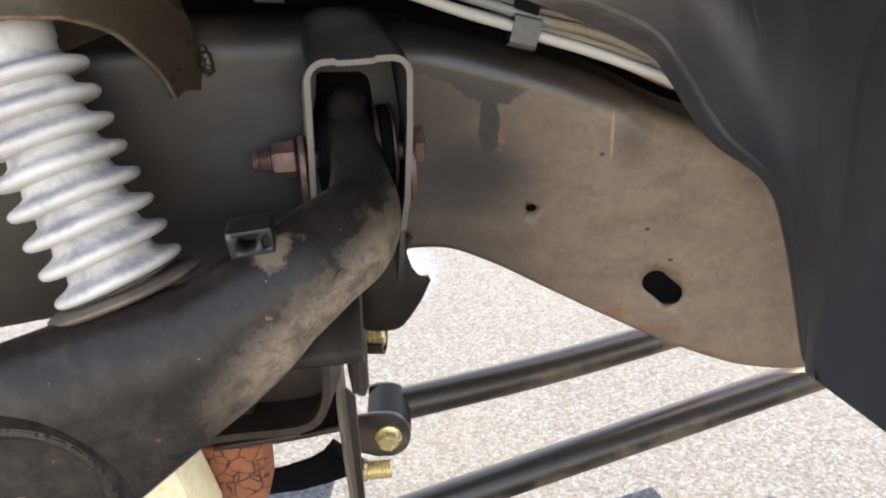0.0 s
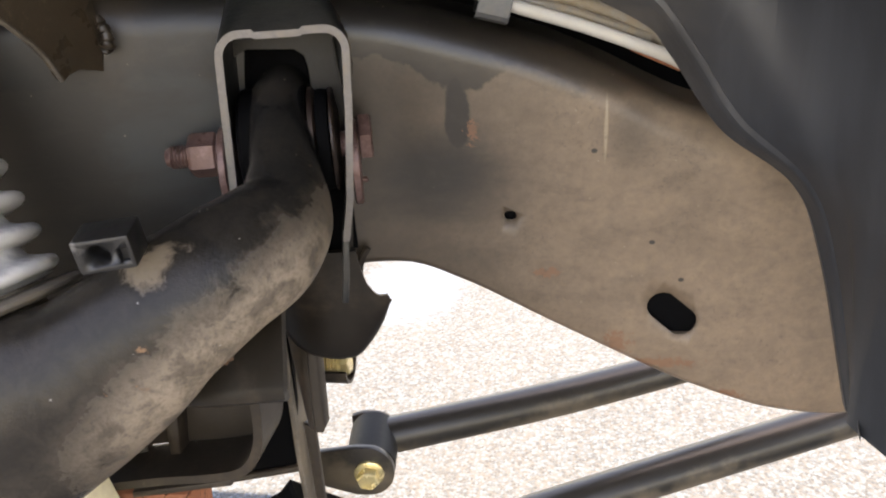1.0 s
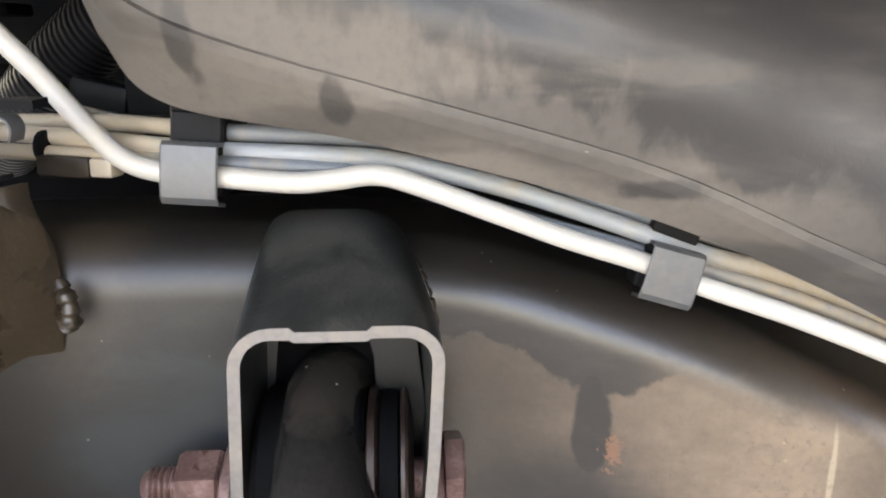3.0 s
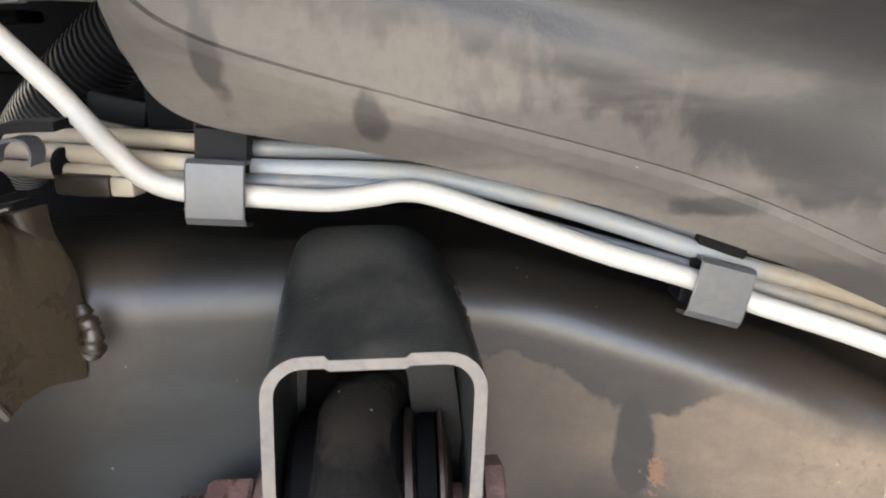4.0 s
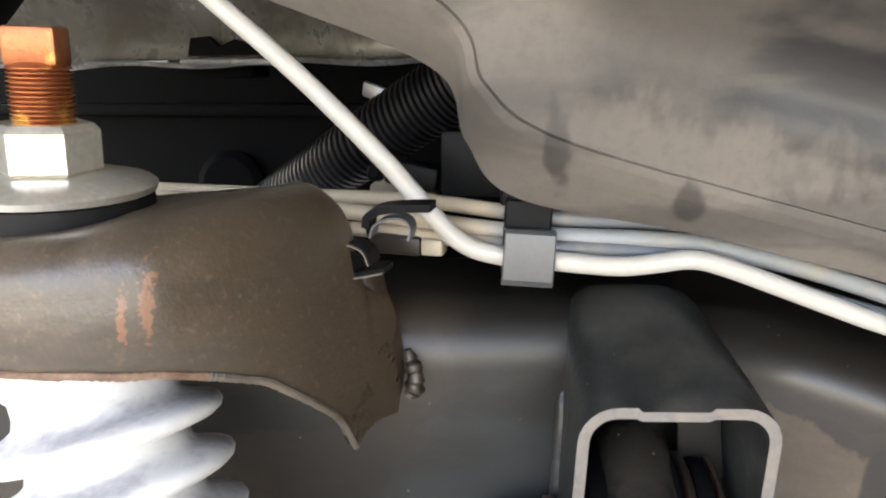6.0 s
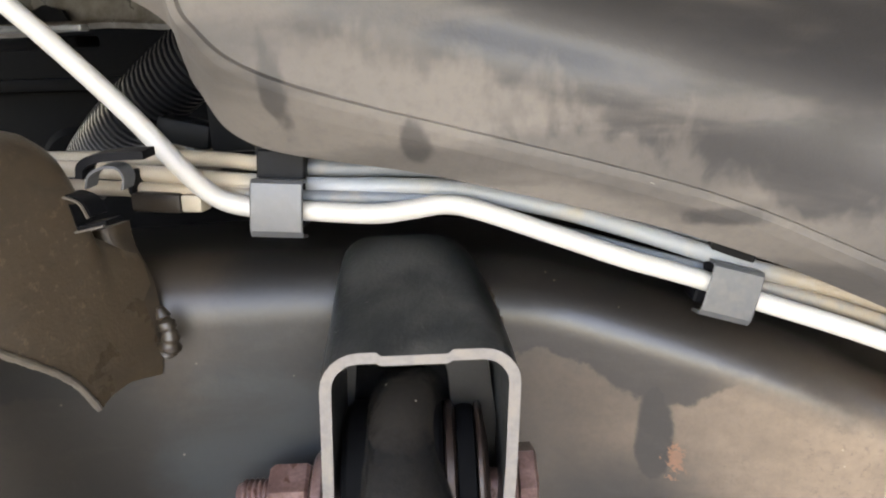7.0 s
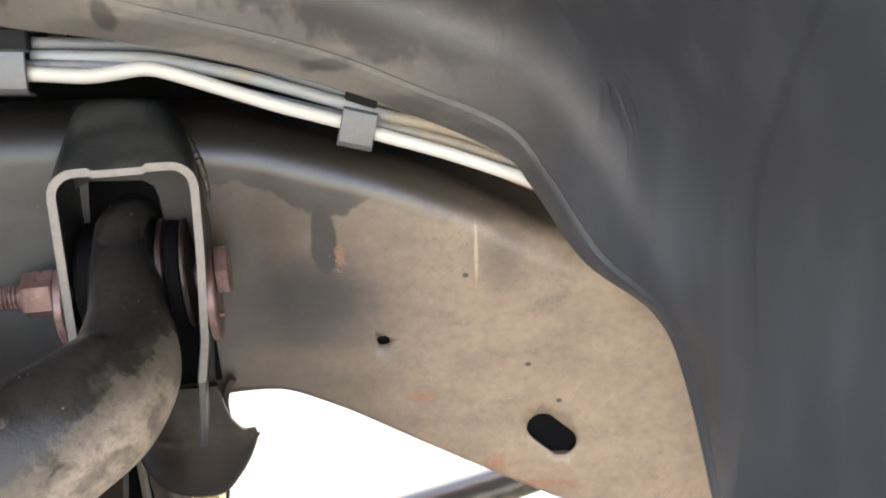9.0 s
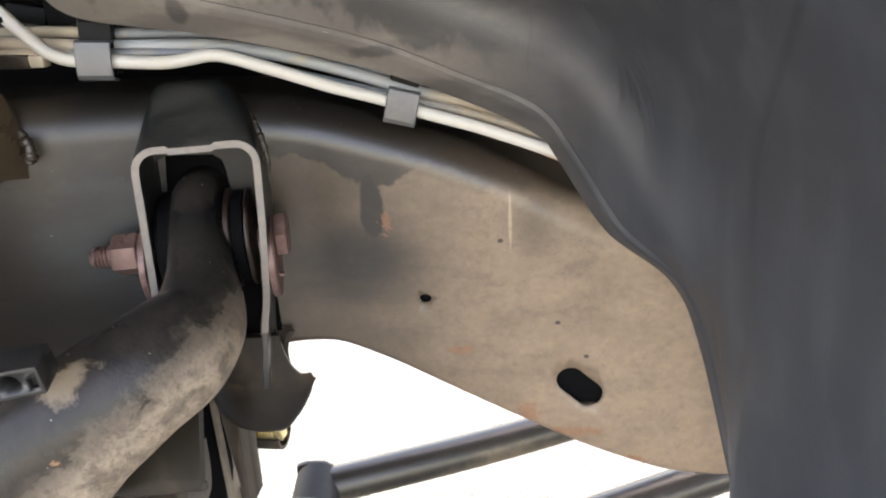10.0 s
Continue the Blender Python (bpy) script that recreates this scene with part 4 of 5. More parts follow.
part("ball_joint_cup", lathe([(0.068, -0.05), (0.066, -0.008), (0.062, 0.001), (0.058, 0.003), (0.054, 0.001), (0.049, -0.004), (0.03, -0.004), (0.012, -0.002), (0.004, -0.001)], cup, cup_way, 56), ARM, arm)
part("cup_rim", tube([cup + cup_way * 0.0015 + 0.0600 * (frame_on(cup_way)[0] * math.cos(q) + frame_on(cup_way)[1] * math.sin(q)) for q in (2 * math.pi * i / 16 for i in range(17))], 0.0011, 8, 160, uneven=1.8, seed=9), SLEEVE, arm, "rust-flaked crimped rim")
part("grease_plug", lathe([(0.0050, -0.006), (0.0050, 0.002), (0.0035, 0.004), (0.0015, 0.0045)], cup, cup_way, 14), BAY_TAN, arm)
# square clip socket on the arm
sock = V(-0.1070, 0.374, 0.793)
block = part("clip_socket", box(sock, (0.0285, 0.023, 0.0185), (6, -4, 14), 0.0015), SOCKET, arm, "dusty black square plastic clip socket")
cut(block, [lathe([(0.0064, -0.016), (0.0064, 0.03)], sock + V(0.0, -0.010, -0.001), V(0.24, -0.96, -0.08), 20), box(sock + V(0.0125, -0.010, -0.002), (0.005, 0.012, 0.008), (6, -4, 14), 0)])

# ---- shock absorber ----
LOW_S = V(-0.2345, 0.418, 0.735)
BOOT_LOW, BOOT_WAY = V(-0.2205, 0.4045, 0.7485), V(-0.345, 0.165, 0.990).normalized()
shock = thing("shock_absorber", "shock absorber in a white ribbed plastic boot", "shock absorber", LOW_S)


rows = [(0.030, -0.008), (0.040, -0.006)]
for i in range(8):
    h, w = -0.003 + i * 0.0210, 0.0464 - 0.0002 * i
    rows += [(w - 0.0155, h - 0.0030), (w - 0.0085, h - 0.0022), (w - 0.0036, h - 0.0012), (w - 0.0010, h + 0.0006), (w, h + 0.0030), (w - 0.0008, h + 0.0054), (w - 0.0030, h + 0.0070), (w - 0.0068, h + 0.0084), (w - 0.0110, h + 0.0100), (w - 0.0142, h + 0.0122), (w - 0.0152, h + 0.0160)]
rows += [(0.0300, 0.166), (0.0318, 0.168), (0.0320, 0.190), (0.029, 0.192)]


def boot_rings(profile):
    """Rings along the bent axis of the boot, which straightens towards the top."""
    rings = []
    for r, h in profile:
        c = BOOT_LOW + V(-0.40 * h + 0.42 * h * h, 0.155 * h, 0.93 * h)
        w = V(-0.40 + 0.84 * h, 0.155, 0.93).normalized()
        a = V(0, 1, 0).cross(w).normalized()
        b = w.cross(a)
        rings.append([c + r * (a * math.cos(q) + b * math.sin(q)) for q in (2 * math.pi * i / 56 for i in range(56))])
    return tidy(loft(rings))


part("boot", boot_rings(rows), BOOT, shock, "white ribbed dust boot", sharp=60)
part("shock_body", lathe([(0.031, -0.055), (0.031, 0.0)], BOOT_LOW, BOOT_WAY, 28), BAY_TAN, shock)
part("lower_seat", lathe([(0.040, -0.016), (0.053, -0.015), (0.0555, -0.013), (0.0555, -0.011), (0.052, -0.009), (0.035, -0.008)], BOOT_LOW, BOOT_WAY, 40), DUSTY_STEEL, shock, "dusty steel seat under the boot")
HEAD, HEAD_WAY = V(-0.2915, 0.440, 0.9765), V(0.06, 0.0, 1.0).normalized()
part("bushing", lathe([(0.034, -0.030), (0.0370, -0.026), (0.0378, -0.012), (0.0368, -0.001), (0.030, 0.001)], HEAD, HEAD_WAY, 40), RUBBER, shock, "black rubber mount bushing")
part("cap_washer", lathe([(0.0378, 0), (0.0384, 0.0025), (0.0365, 0.0040), (0.024, 0.0070), (0.012, 0.0078)], HEAD, HEAD_WAY, 40), NUT_STEEL, shock, "domed pale zinc cap washer")
part("nut", hexagon(HEAD + HEAD_WAY * 0.0072, HEAD_WAY, 0.0330, 0.0185, flat=V(0.55, -0.83, 0)), NUT_STEEL, shock, "pale zinc hex nut")
part("stud", threads(HEAD + HEAD_WAY * 0.0250, HEAD_WAY, 0.0112, 0.0225, 0.00165), STUD_COPPER, shock, "orange rusted threaded stud")
part("stud_tip", box(HEAD + HEAD_WAY * 0.0530, (0.0195, 0.0135, 0.014), (0, 3, 20), 0.0015), STUD_COPPER, shock, "flattened stud end")

# ---- fluid lines and their clips ----
line_group = "fluid lines along the frame rail"
LINE_A = [(-0.335, 0.535, 1.095), (-0.285, 0.539, 1.054), (-0.239, 0.542, 1.015), (-0.199, 0.545, 0.976), (-0.175, 0.547, 0.949), (-0.160, 0.548, 0.936), (-0.142, 0.550, 0.931), (-0.116, 0.554, 0.929), (-0.090, 0.563, 0.926), (-0.073, 0.569, 0.927), (-0.058, 0.574, 0.9285), (-0.043, 0.578, 0.925), (-0.007, 0.587, 0.911), (0.024, 0.594, 0.899), (0.059, 0.603, 0.887), (0.085, 0.605, 0.877), (0.125, 0.609, 0.864), (0.164, 0.612, 0.8495), (0.196, 0.615, 0.836), (0.235, 0.62, 0.815)]
single("fluid_line", tube(LINE_A, 0.0047, 14, 150), PIPE, "bright plated steel fluid line rising over the bracket", "fluid line", line_group)
LINE_B = [(-0.36, 0.575, 0.946), (-0.25, 0.575, 0.944), (-0.16, 0.566, 0.940), (-0.119, 0.566, 0.938), (-0.086, 0.577, 0.936), (-0.056, 0.587, 0.933), (-0.030, 0.593, 0.927), (-0.001, 0.600, 0.919), (0.031, 0.608, 0.908), (0.059, 0.613, 0.898), (0.088, 0.617, 0.888), (0.126, 0.621, 0.878), (0.166, 0.624, 0.862), (0.21, 0.63, 0.83)]
single("fluid_line", tube(LINE_B, 0.0045, 14, 120), PIPE_DUSTY, "plated steel fluid line with tan dust and painted shade", "fluid line", line_group)
LINE_C = [(-0.40, 0.605, 0.945), (-0.28, 0.598, 0.946), (-0.20, 0.588, 0.948), (-0.15, 0.576, 0.947), (-0.118, 0.571, 0.946), (-0.086, 0.582, 0.944), (-0.056, 0.592, 0.941), (-0.030, 0.598, 0.936), (0.004, 0.606, 0.926), (0.058, 0.619, 0.905), (0.126, 0.628, 0.884), (0.2, 0.636, 0.85)]
single("fluid_line", tube(LINE_C, 0.0040, 12, 100), PIPE_SHADED, "thin fluid line behind the plated ones, shade in its grey", "fluid line", line_group)
LINE_D = [(-0.30, 0.575, 0.936), (-0.20, 0.566, 0.935), (-0.14, 0.560, 0.934), (-0.118, 0.562, 0.9335), (-0.087, 0.574, 0.931), (-0.055, 0.586, 0.926), (-0.01, 0.599, 0.910), (0.059, 0.613, 0.889), (0.126, 0.619, 0.870), (0.18, 0.622, 0.850)]
single("fluid_line", tube(LINE_D, 0.0038, 12, 100), PIPE_SHADED, "thin dusty fluid line, shade in its grey", "fluid line", line_group)


def line_clip(centre, yaw, roll):
    """A grey steel band over the lines with a black plastic holder behind."""
    clip = thing("line_clip", "grey steel band clip with black plastic holder", "clip", centre, "line clips")
    m = Matrix.Translation(centre) @ Euler((radians(-6), radians(roll), radians(yaw))).to_matrix().to_4x4()
    rows = []
    for x in (-0.0119, -0.0112, 0.0112, 0.0119):
        e = 0.0006 if abs(x) > 0.0115 else 0
        col = [(0.010, 0.0132), (0.003, 0.0132), (0.0006, 0.0115), (0.0, 0.006), (0.0, -0.006), (0.0004, -0.010), (0.003, -0.0130), (0.014, -0.0145)]
        rows.append([m @ V(x, y + e, z) for y, z in col])
    part("band", sheet(rows, 0.0016), CLIP_STEEL, clip, sharp=18)
    holder = bmesh.new()
    for c, s in (((-0.001, 0.0245, 0.008), (0.0225, 0.020, 0.036)), ((-0.001, 0.036, 0.026), (0.027, 0.030, 0.008))):
        box(V(*c), s, (0, 0, 0), 0.001, holder, 1)
    bmesh.ops.transform(holder, matrix=m, verts=holder.verts)
    part("holder", holder, BLACK_PLASTIC, clip, "black plastic holder")
    return clip


line_clip(V(-0.128, 0.5425, 0.932), 14, 4)
line_clip(V(0.0720, 0.5955, 0.8825), 8, 15)

# ---- wheel-house liner ----
EDGE = [V(-0.38, 0.50, 1.105), V(-0.245, 0.525, 1.053), V(-0.166, 0.532, 1.020), V(-0.152, 0.536, 0.988), V(-0.131, 0.543, 0.9635), V(-0.05, 0.552, 0.9485), V(0.05, 0.568, 0.922), V(0.12, 0.577, 0.8945), V(0.172, 0.578, 0.868), V(0.189, 0.570, 0.849), V(0.221, 0.552, 0.804), V(0.266, 0.538, 0.770), V(0.288, 0.528, 0.720), V(0.318, 0.522, 0.608)]
FOLD = [V(-0.42, 0.46, 1.16), V(-0.25, 0.48, 1.11), V(-0.155, 0.515, 1.045), V(-0.139, 0.522, 1.014), V(-0.114, 0.528, 0.993), V(-0.045, 0.548, 0.969), V(0.055, 0.564, 0.940), V(0.118, 0.571, 0.914), V(0.172, 0.573, 0.889), V(0.198, 0.560, 0.858), V(0.229, 0.543, 0.812), V(0.271, 0.528, 0.775), V(0.293, 0.520, 0.722), V(0.321, 0.516, 0.608)]
WALL = [V(-0.60, 0.43, 1.22), V(-0.30, 0.45, 1.17), V(-0.14, 0.49, 1.10), V(-0.11, 0.50, 1.06), V(-0.08, 0.512, 1.045), V(-0.02, 0.530, 1.030), V(0.08, 0.538, 1.000), V(0.15, 0.535, 0.975), V(0.210, 0.523, 0.945), V(0.245, 0.505, 0.90), V(0.270, 0.480, 0.850), V(0.289, 0.466, 0.79), V(0.302, 0.475, 0.722), V(0.320, 0.498, 0.607)]
REACH = [V(-0.80, 0.34, 1.24), V(-0.42, 0.35, 1.23), V(-0.12, 0.38, 1.16), V(-0.08, 0.39, 1.14), V(-0.04, 0.40, 1.125), V(0.03, 0.41, 1.105), V(0.12, 0.41, 1.07), V(0.20, 0.40, 1.03), V(0.26, 0.385, 0.985), V(0.305, 0.37, 0.92), V(0.335, 0.355, 0.85), V(0.352, 0.345, 0.78), V(0.362, 0.35, 0.71), V(0.375, 0.37, 0.60)]
ARCH = [V(-1.00, 0.12, 1.25), V(-0.62, 0.12, 1.32), V(-0.30, 0.12, 1.335), V(-0.14, 0.12, 1.325), V(-0.04, 0.12, 1.31), V(0.07, 0.12, 1.285), V(0.18, 0.12, 1.24), V(0.28, 0.12, 1.18), V(0.36, 0.12, 1.09), V(0.415, 0.12, 0.98), V(0.445, 0.12, 0.86), V(0.46, 0.12, 0.77), V(0.47, 0.12, 0.69), V(0.48, 0.13, 0.58)]


STRIP = [(0.08, 0.14), (0.35, 0.48), (0.55, 0.68)] + [(0.68 + 0.29 * k / 10, 0.81 + 0.19 * (k / 10) ** 0.7) for k in range(11)] + [(1.0, 0.98), (1.006, 0.85)]
LAST = 2 + len(STRIP)


def liner():
    keys = [EDGE, FOLD, WALL, REACH, ARCH, [p + V(0.01, -0.14, 0.012) for p in ARCH]]
    n = 440
    lines = [spline(k, n) for k in keys]
    rows = []
    for j in range(n + 1):
        pts = [l[j] for l in lines]
        out = V(-0.25, -0.9, -0.25).normalized()
        lip = (pts[1] - pts[0]).length
        puff = min(0.010, lip * 0.4)
        back = min(0.0020, puff * 0.35)
        col = [pts[0] + V(0, 0.006, 0.001), pts[0] + out * 0.0005]
        col += [pts[0] + (pts[1] - pts[0]) * f + out * puff * g for f, g in STRIP]
        rest = spline([pts[1] + (pts[2] - pts[1]) * 0.010 + out * (puff - back), pts[1] + (pts[2] - pts[1]) * 0.4 + out * 0.003, *pts[2:]], 36)
        col += rest
        rows.append(col)
    for j, col in enumerate(rows):
        for i, p in enumerate(col):
            if i > LAST:
                d = noise.noise(Vector((p.x * 9, p.y * 6, p.z * 9))) * 0.006 + noise.noise(Vector((p.x * 30, p.y * 14, p.z * 22))) * 0.0012
                d += 0.0016 * min(1.0, max(0.0, (p.x - 0.300) / 0.006))
                p += V(-0.3, -0.8, 0.1) * d * min(1.0, (i - LAST) / 9)
    bm = tidy(loft(rows, closed=False, caps=False))
    bmesh.ops.solidify(bm, geom=list(bm.faces), thickness=0.003)
    return tidy(bm)


house = thing("wheel_house_liner", "dark grey dusty plastic wheel-house liner with a folded lip", "wheel liner", (0.2, 0.45, 0.6))
part("liner_sheet", liner(), LINER, house, sharp=24)

# unseen sheet added ahead of the wheel house to shut out light from the left
front_light_block = []
for k in range(15):
    q = k / 14
    x, z = -0.40 - 0.62 * math.sin(math.pi / 2 * q) ** 0.8, 1.33 - 0.90 * (1 - math.cos(math.pi / 2 * q)) ** 0.9
    front_light_block.append([V(x - 0.03 * (i == 0), y, z - 0.03 * (i > 4)) for i, y in enumerate((-0.03, 0.0, 0.15, 0.30, 0.45, 0.56, 0.64))])
part("front_light_block", sheet(front_light_block, 0.003), LINER, house, sharp=60)


def pale_edge_runs(keys, start, stop, away, seed):
    """Pale runs along a moulded edge: scuffs, and on the fold also its painted edge highlight."""
    rnd = random.Random(seed)
    line = spline(keys, 400)
    k = start
    while k < stop:
        n = rnd.randint(6, 22)
        run = [p + away + V(0, rnd.uniform(-0.0004, 0.0004), rnd.uniform(-0.0005, 0.0005)) for p in line[k:min(k + n, stop)]]
        if len(run) > 3:
            part("scuff", tube(run, rnd.uniform(0.00018, 0.00046), 5, len(run)), SCUFF, house)
        k += n + rnd.randint(6, 40)


pale_edge_runs(EDGE, 110, 240, V(0, -0.0014, 0.0006), 3)
pale_edge_runs(FOLD, 140, 250, V(-0.0028, -0.0096, -0.0024), 5)

# ---- engine bay behind the rail ----
bay = thing("inner_fender", "dirty galvanised inner fender sheet with a stamped edge", "inner fender", (-0.5, 0.85, 1.03))
rows = []
for k in range(41):
    x = -1.0 + 0.86 * k / 40
    bump_z = 0.010 * math.sin(k * 0.9) * 0.2
    rows.append([V(x, y, z + bump_z) for y, z in ((0.738, 1.022), (0.742, 1.018), (0.746, 1.026), (0.745, 1.04), (0.735, 1.065), (0.71, 1.10), (0.67, 1.15), (0.62, 1.20), (0.55, 1.23))])
part("fender_sheet", sheet(rows, 0.003), SHEET, bay)
part("flange", box(V(-0.410, 0.7355, 1.0215), (0.082, 0.010, 0.0050), (0, 1, 0), 0.0015), ZINC_SHEET, bay, "bright folded flange")
part("flange", box(V(-0.505, 0.7355, 1.0225), (0.085, 0.008, 0.0022), (0, 0, 0), 0.0008), ZINC_SHEET, bay, "bright folded edge")
# the notch is a raised black slab that paints the shade of the opening
part("notch", slab([V(-0.444, 0.7365, 1.026), V(-0.380, 0.7365, 1.026), V(-0.384, 0.7365, 1.0335), V(-0.400, 0.7365, 1.038), V(-0.414, 0.7365, 1.033), V(-0.424, 0.7365, 1.041), V(-0.440, 0.7365, 1.040)], V(0, -1, 0), 0.004), SHADE_BLACK, bay, "black slab as the shaded notch over the flange")
part("tab", slab([V(-0.288, 0.722, 1.006), V(-0.258, 0.722, 0.996), V(-0.252, 0.722, 0.984), V(-0.275, 0.722, 0.990), V(-0.290, 0.722, 0.996)], V(0, 1, 0), 0.004, 0.0008), ZINC_SHEET, bay, "bent grey sheet tab")
shelf = thing("battery_tray", "black plastic box in shade behind the frame rail", "battery tray", (-0.55, 0.9, 0.8))
part("box_body", box(V(-0.62, 0.93, 0.84), (0.78, 0.12, 0.26), (0, 0, 0), 0.008), SHADE_BLACK, shelf)
part("box_rim", box(V(-0.60, 0.865, 0.975), (0.76, 0.02, 0.012), (0, 0, 0), 0.003), SHADE_BLACK, shelf)
part("box_rib", box(V(-0.47, 0.80, 1.012), (0.10, 0.03, 0.010), (0, 0, 0), 0.003), SHADE_BLACK, shelf)
part("round_cap", lathe([(0.030, 0), (0.034, 0.004), (0.034, 0.012), (0.026, 0.018)], V(-0.50, 0.862, 0.90), V(0.2, -1, 0.15), 28), SHADE_BLACK, shelf)
# unseen hood panel, there to keep direct sun off everything below
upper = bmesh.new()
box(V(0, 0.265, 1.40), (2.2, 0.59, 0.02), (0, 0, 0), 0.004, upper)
single("hood_panel", upper, SHADE_BLACK, "unseen dark hood panel that blocks the sun", "hood", kind="structure")
# apron added to block the sun; its reach is set by the shadow it throws
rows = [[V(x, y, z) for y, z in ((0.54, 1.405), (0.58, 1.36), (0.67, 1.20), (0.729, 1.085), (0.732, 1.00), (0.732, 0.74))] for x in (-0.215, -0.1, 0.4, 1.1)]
single("bay_apron", sheet(rows, 0.004), SHADE_BLACK, "black apron added to close the bay and block the sun", "apron", kind="structure")
# cover added out of sight to keep the sun off the steering links
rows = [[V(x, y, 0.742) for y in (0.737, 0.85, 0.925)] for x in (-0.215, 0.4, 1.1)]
single("link_shade_cover", sheet(rows, 0.004), SHADE_BLACK, "added black cover that shades the steering links", "apron", kind="structure")


# black sheet in place of the bay's unlit depth
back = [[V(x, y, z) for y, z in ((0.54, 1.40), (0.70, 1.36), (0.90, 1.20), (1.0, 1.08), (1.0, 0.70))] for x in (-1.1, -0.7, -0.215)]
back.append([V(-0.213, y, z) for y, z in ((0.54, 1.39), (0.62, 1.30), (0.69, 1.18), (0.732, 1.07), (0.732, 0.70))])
single("bay_back", sheet(back, 0.004), SHADE_BLACK, "black sheet standing in for the unlit depth of the engine bay", "apron", kind="structure")
single("intake_duct", tube([V(-0.52, 0.50, 0.99), V(-0.46, 0.505, 1.03), V(-0.41, 0.52, 1.08), V(-0.38, 0.54, 1.13)], 0.034, 20, 30), SHADE_BLACK, "matt black duct beside the shock tower", "duct")


def corrugated_hose():
    line = spline([(-0.150, 0.600, 1.026), (-0.181, 0.605, 1.008), (-0.216, 0.612, 0.988), (-0.257, 0.625, 0.965), (-0.300, 0.65, 0.943), (-0.36, 0.70, 0.915)], 260)
    rings = []
    for k, p in enumerate(line):
        t = (line[min(k + 1, 260)] - line[max(k - 1, 0)]).normalized()
        a = V(0, 0, 1) - t * t.z
        a.normalize()
        b = t.cross(a)
        r = 0.0180 + 0.0012 * (1 if k % 5 in (1, 2, 3) else -1)
        rings.append([p + a * r * math.cos(q) + b * r * math.sin(q) for q in (2 * math.pi * i / 18 for i in range(18))])
    return tidy(loft(rings))


single("corrugated_hose", corrugated_hose(), HOSE, "black corrugated plastic wiring conduit", "hose", sharp=50)

# hanger clip, connector and bracket between tower and lines
hanger = thing("hose_hanger", "black coated steel hanger loop with bright edge", "hanger", (-0.19, 0.53, 0.93))
loop = [V(-0.1883, 0.494, 0.9549), V(-0.1869, 0.494, 0.9601), V(-0.1810, 0.494, 0.9636), V(-0.1702, 0.496, 0.9648), V(-0.1597, 0.499, 0.9648)]
part("loop", sheet([[p + V(0, d, 0.1 * d) for p in spline(loop, 24)] for d in (0.0, 0.004, 0.008)], 0.0034), BLACK_PLASTIC, hanger)
lining = [V(-0.1858, 0.495, 0.9505), V(-0.1833, 0.495, 0.9560), V(-0.1766, 0.495, 0.9592), V(-0.1694, 0.495, 0.9590), V(-0.1666, 0.495, 0.9549), V(-0.1679, 0.495, 0.9500)]
part("lining", sheet([[p + V(0, d, 0.1 * d) for p in spline(lining, 26)] for d in (0.0, 0.003, 0.007)], 0.0010), CLIP_STEEL, hanger, "bare steel lining of the loop")
hook = [V(-0.1856, 0.494, 0.9386), V(-0.1885, 0.493, 0.9455), V(-0.1970, 0.492, 0.9477), V(-0.1957, 0.493, 0.9403), V(-0.1950, 0.494, 0.9325), V(-0.1880, 0.495, 0.9330), V(-0.1807, 0.496, 0.9345)]
part("hook", sheet([[p + V(0, d, 0) for p in spline(hook, 24)] for d in (0.0, 0.0010)], 0.0008), DUSTY_STEEL, hanger, "bright cut edge of the hook")
part("hook_body", sheet([[p + V(0.0004, 0.0018 + d, 0.0004) for p in spline(hook, 24)] for d in (0.0, 0.010)], 0.0020), BLACK_PLASTIC, hanger)
plug = thing("line_coupling", "tan and cream fitting under the fluid lines", "fitting", (-0.195, 0.563, 0.930))
part("coupling_body", box(V(-0.2000, 0.562, 0.9305), (0.027, 0.011, 0.0095), (0, 1, 2), 0.0018), UNDER, plug)
part("coupling_end", box(V(-0.1805, 0.562, 0.9305), (0.0110, 0.010, 0.0085), (0, 1, 2), 0.0012), PIPE_TAN, plug)
part("strap", lathe([(0.0065, -0.002), (0.0080, -0.001), (0.0080, 0.001), (0.0065, 0.002)], V(-0.2160, 0.568, 0.938), V(1, 0.05, 0), 16), BLACK_PLASTIC, plug)

mount = thing("line_mount", "dusty tan mounting plate behind the fluid lines", "bracket", (-0.22, 0.618, 0.942))
part("plate", slab([V(-0.240, 0.618, 0.936), V(-0.200, 0.618, 0.936), V(-0.1985, 0.618, 0.949), V(-0.206, 0.618, 0.958), V(-0.232, 0.618, 0.956), V(-0.240, 0.618, 0.949)], V(0, 1, 0), 0.004, 0.001), BAY_TAN, mount)
part("bolt", lathe([(0.0050, 0), (0.0054, 0.001), (0.0054, 0.003), (0.0040, 0.0045)], V(-0.212, 0.617, 0.951), V(0, -1, 0.1), 14), CLIP_STEEL, mount)
part("lower_lip", box(V(-0.222, 0.612, 0.934), (0.046, 0.014, 0.003), (0, 0, 0), 0.001), UNDER, mount)
relay = thing("harness_block", "grey black harness block below the liner lip", "harness block", (-0.17, 0.60, 0.965))
part("block_body", box(V(-0.165, 0.605, 0.968), (0.045, 0.03, 0.035), (0, 0, 8), 0.003), BAY_GREY, relay)
part("block_lug", box(V(-0.205, 0.60, 0.960), (0.030, 0.016, 0.014), (0, 12, 8), 0.003), BAY_GREY, relay)
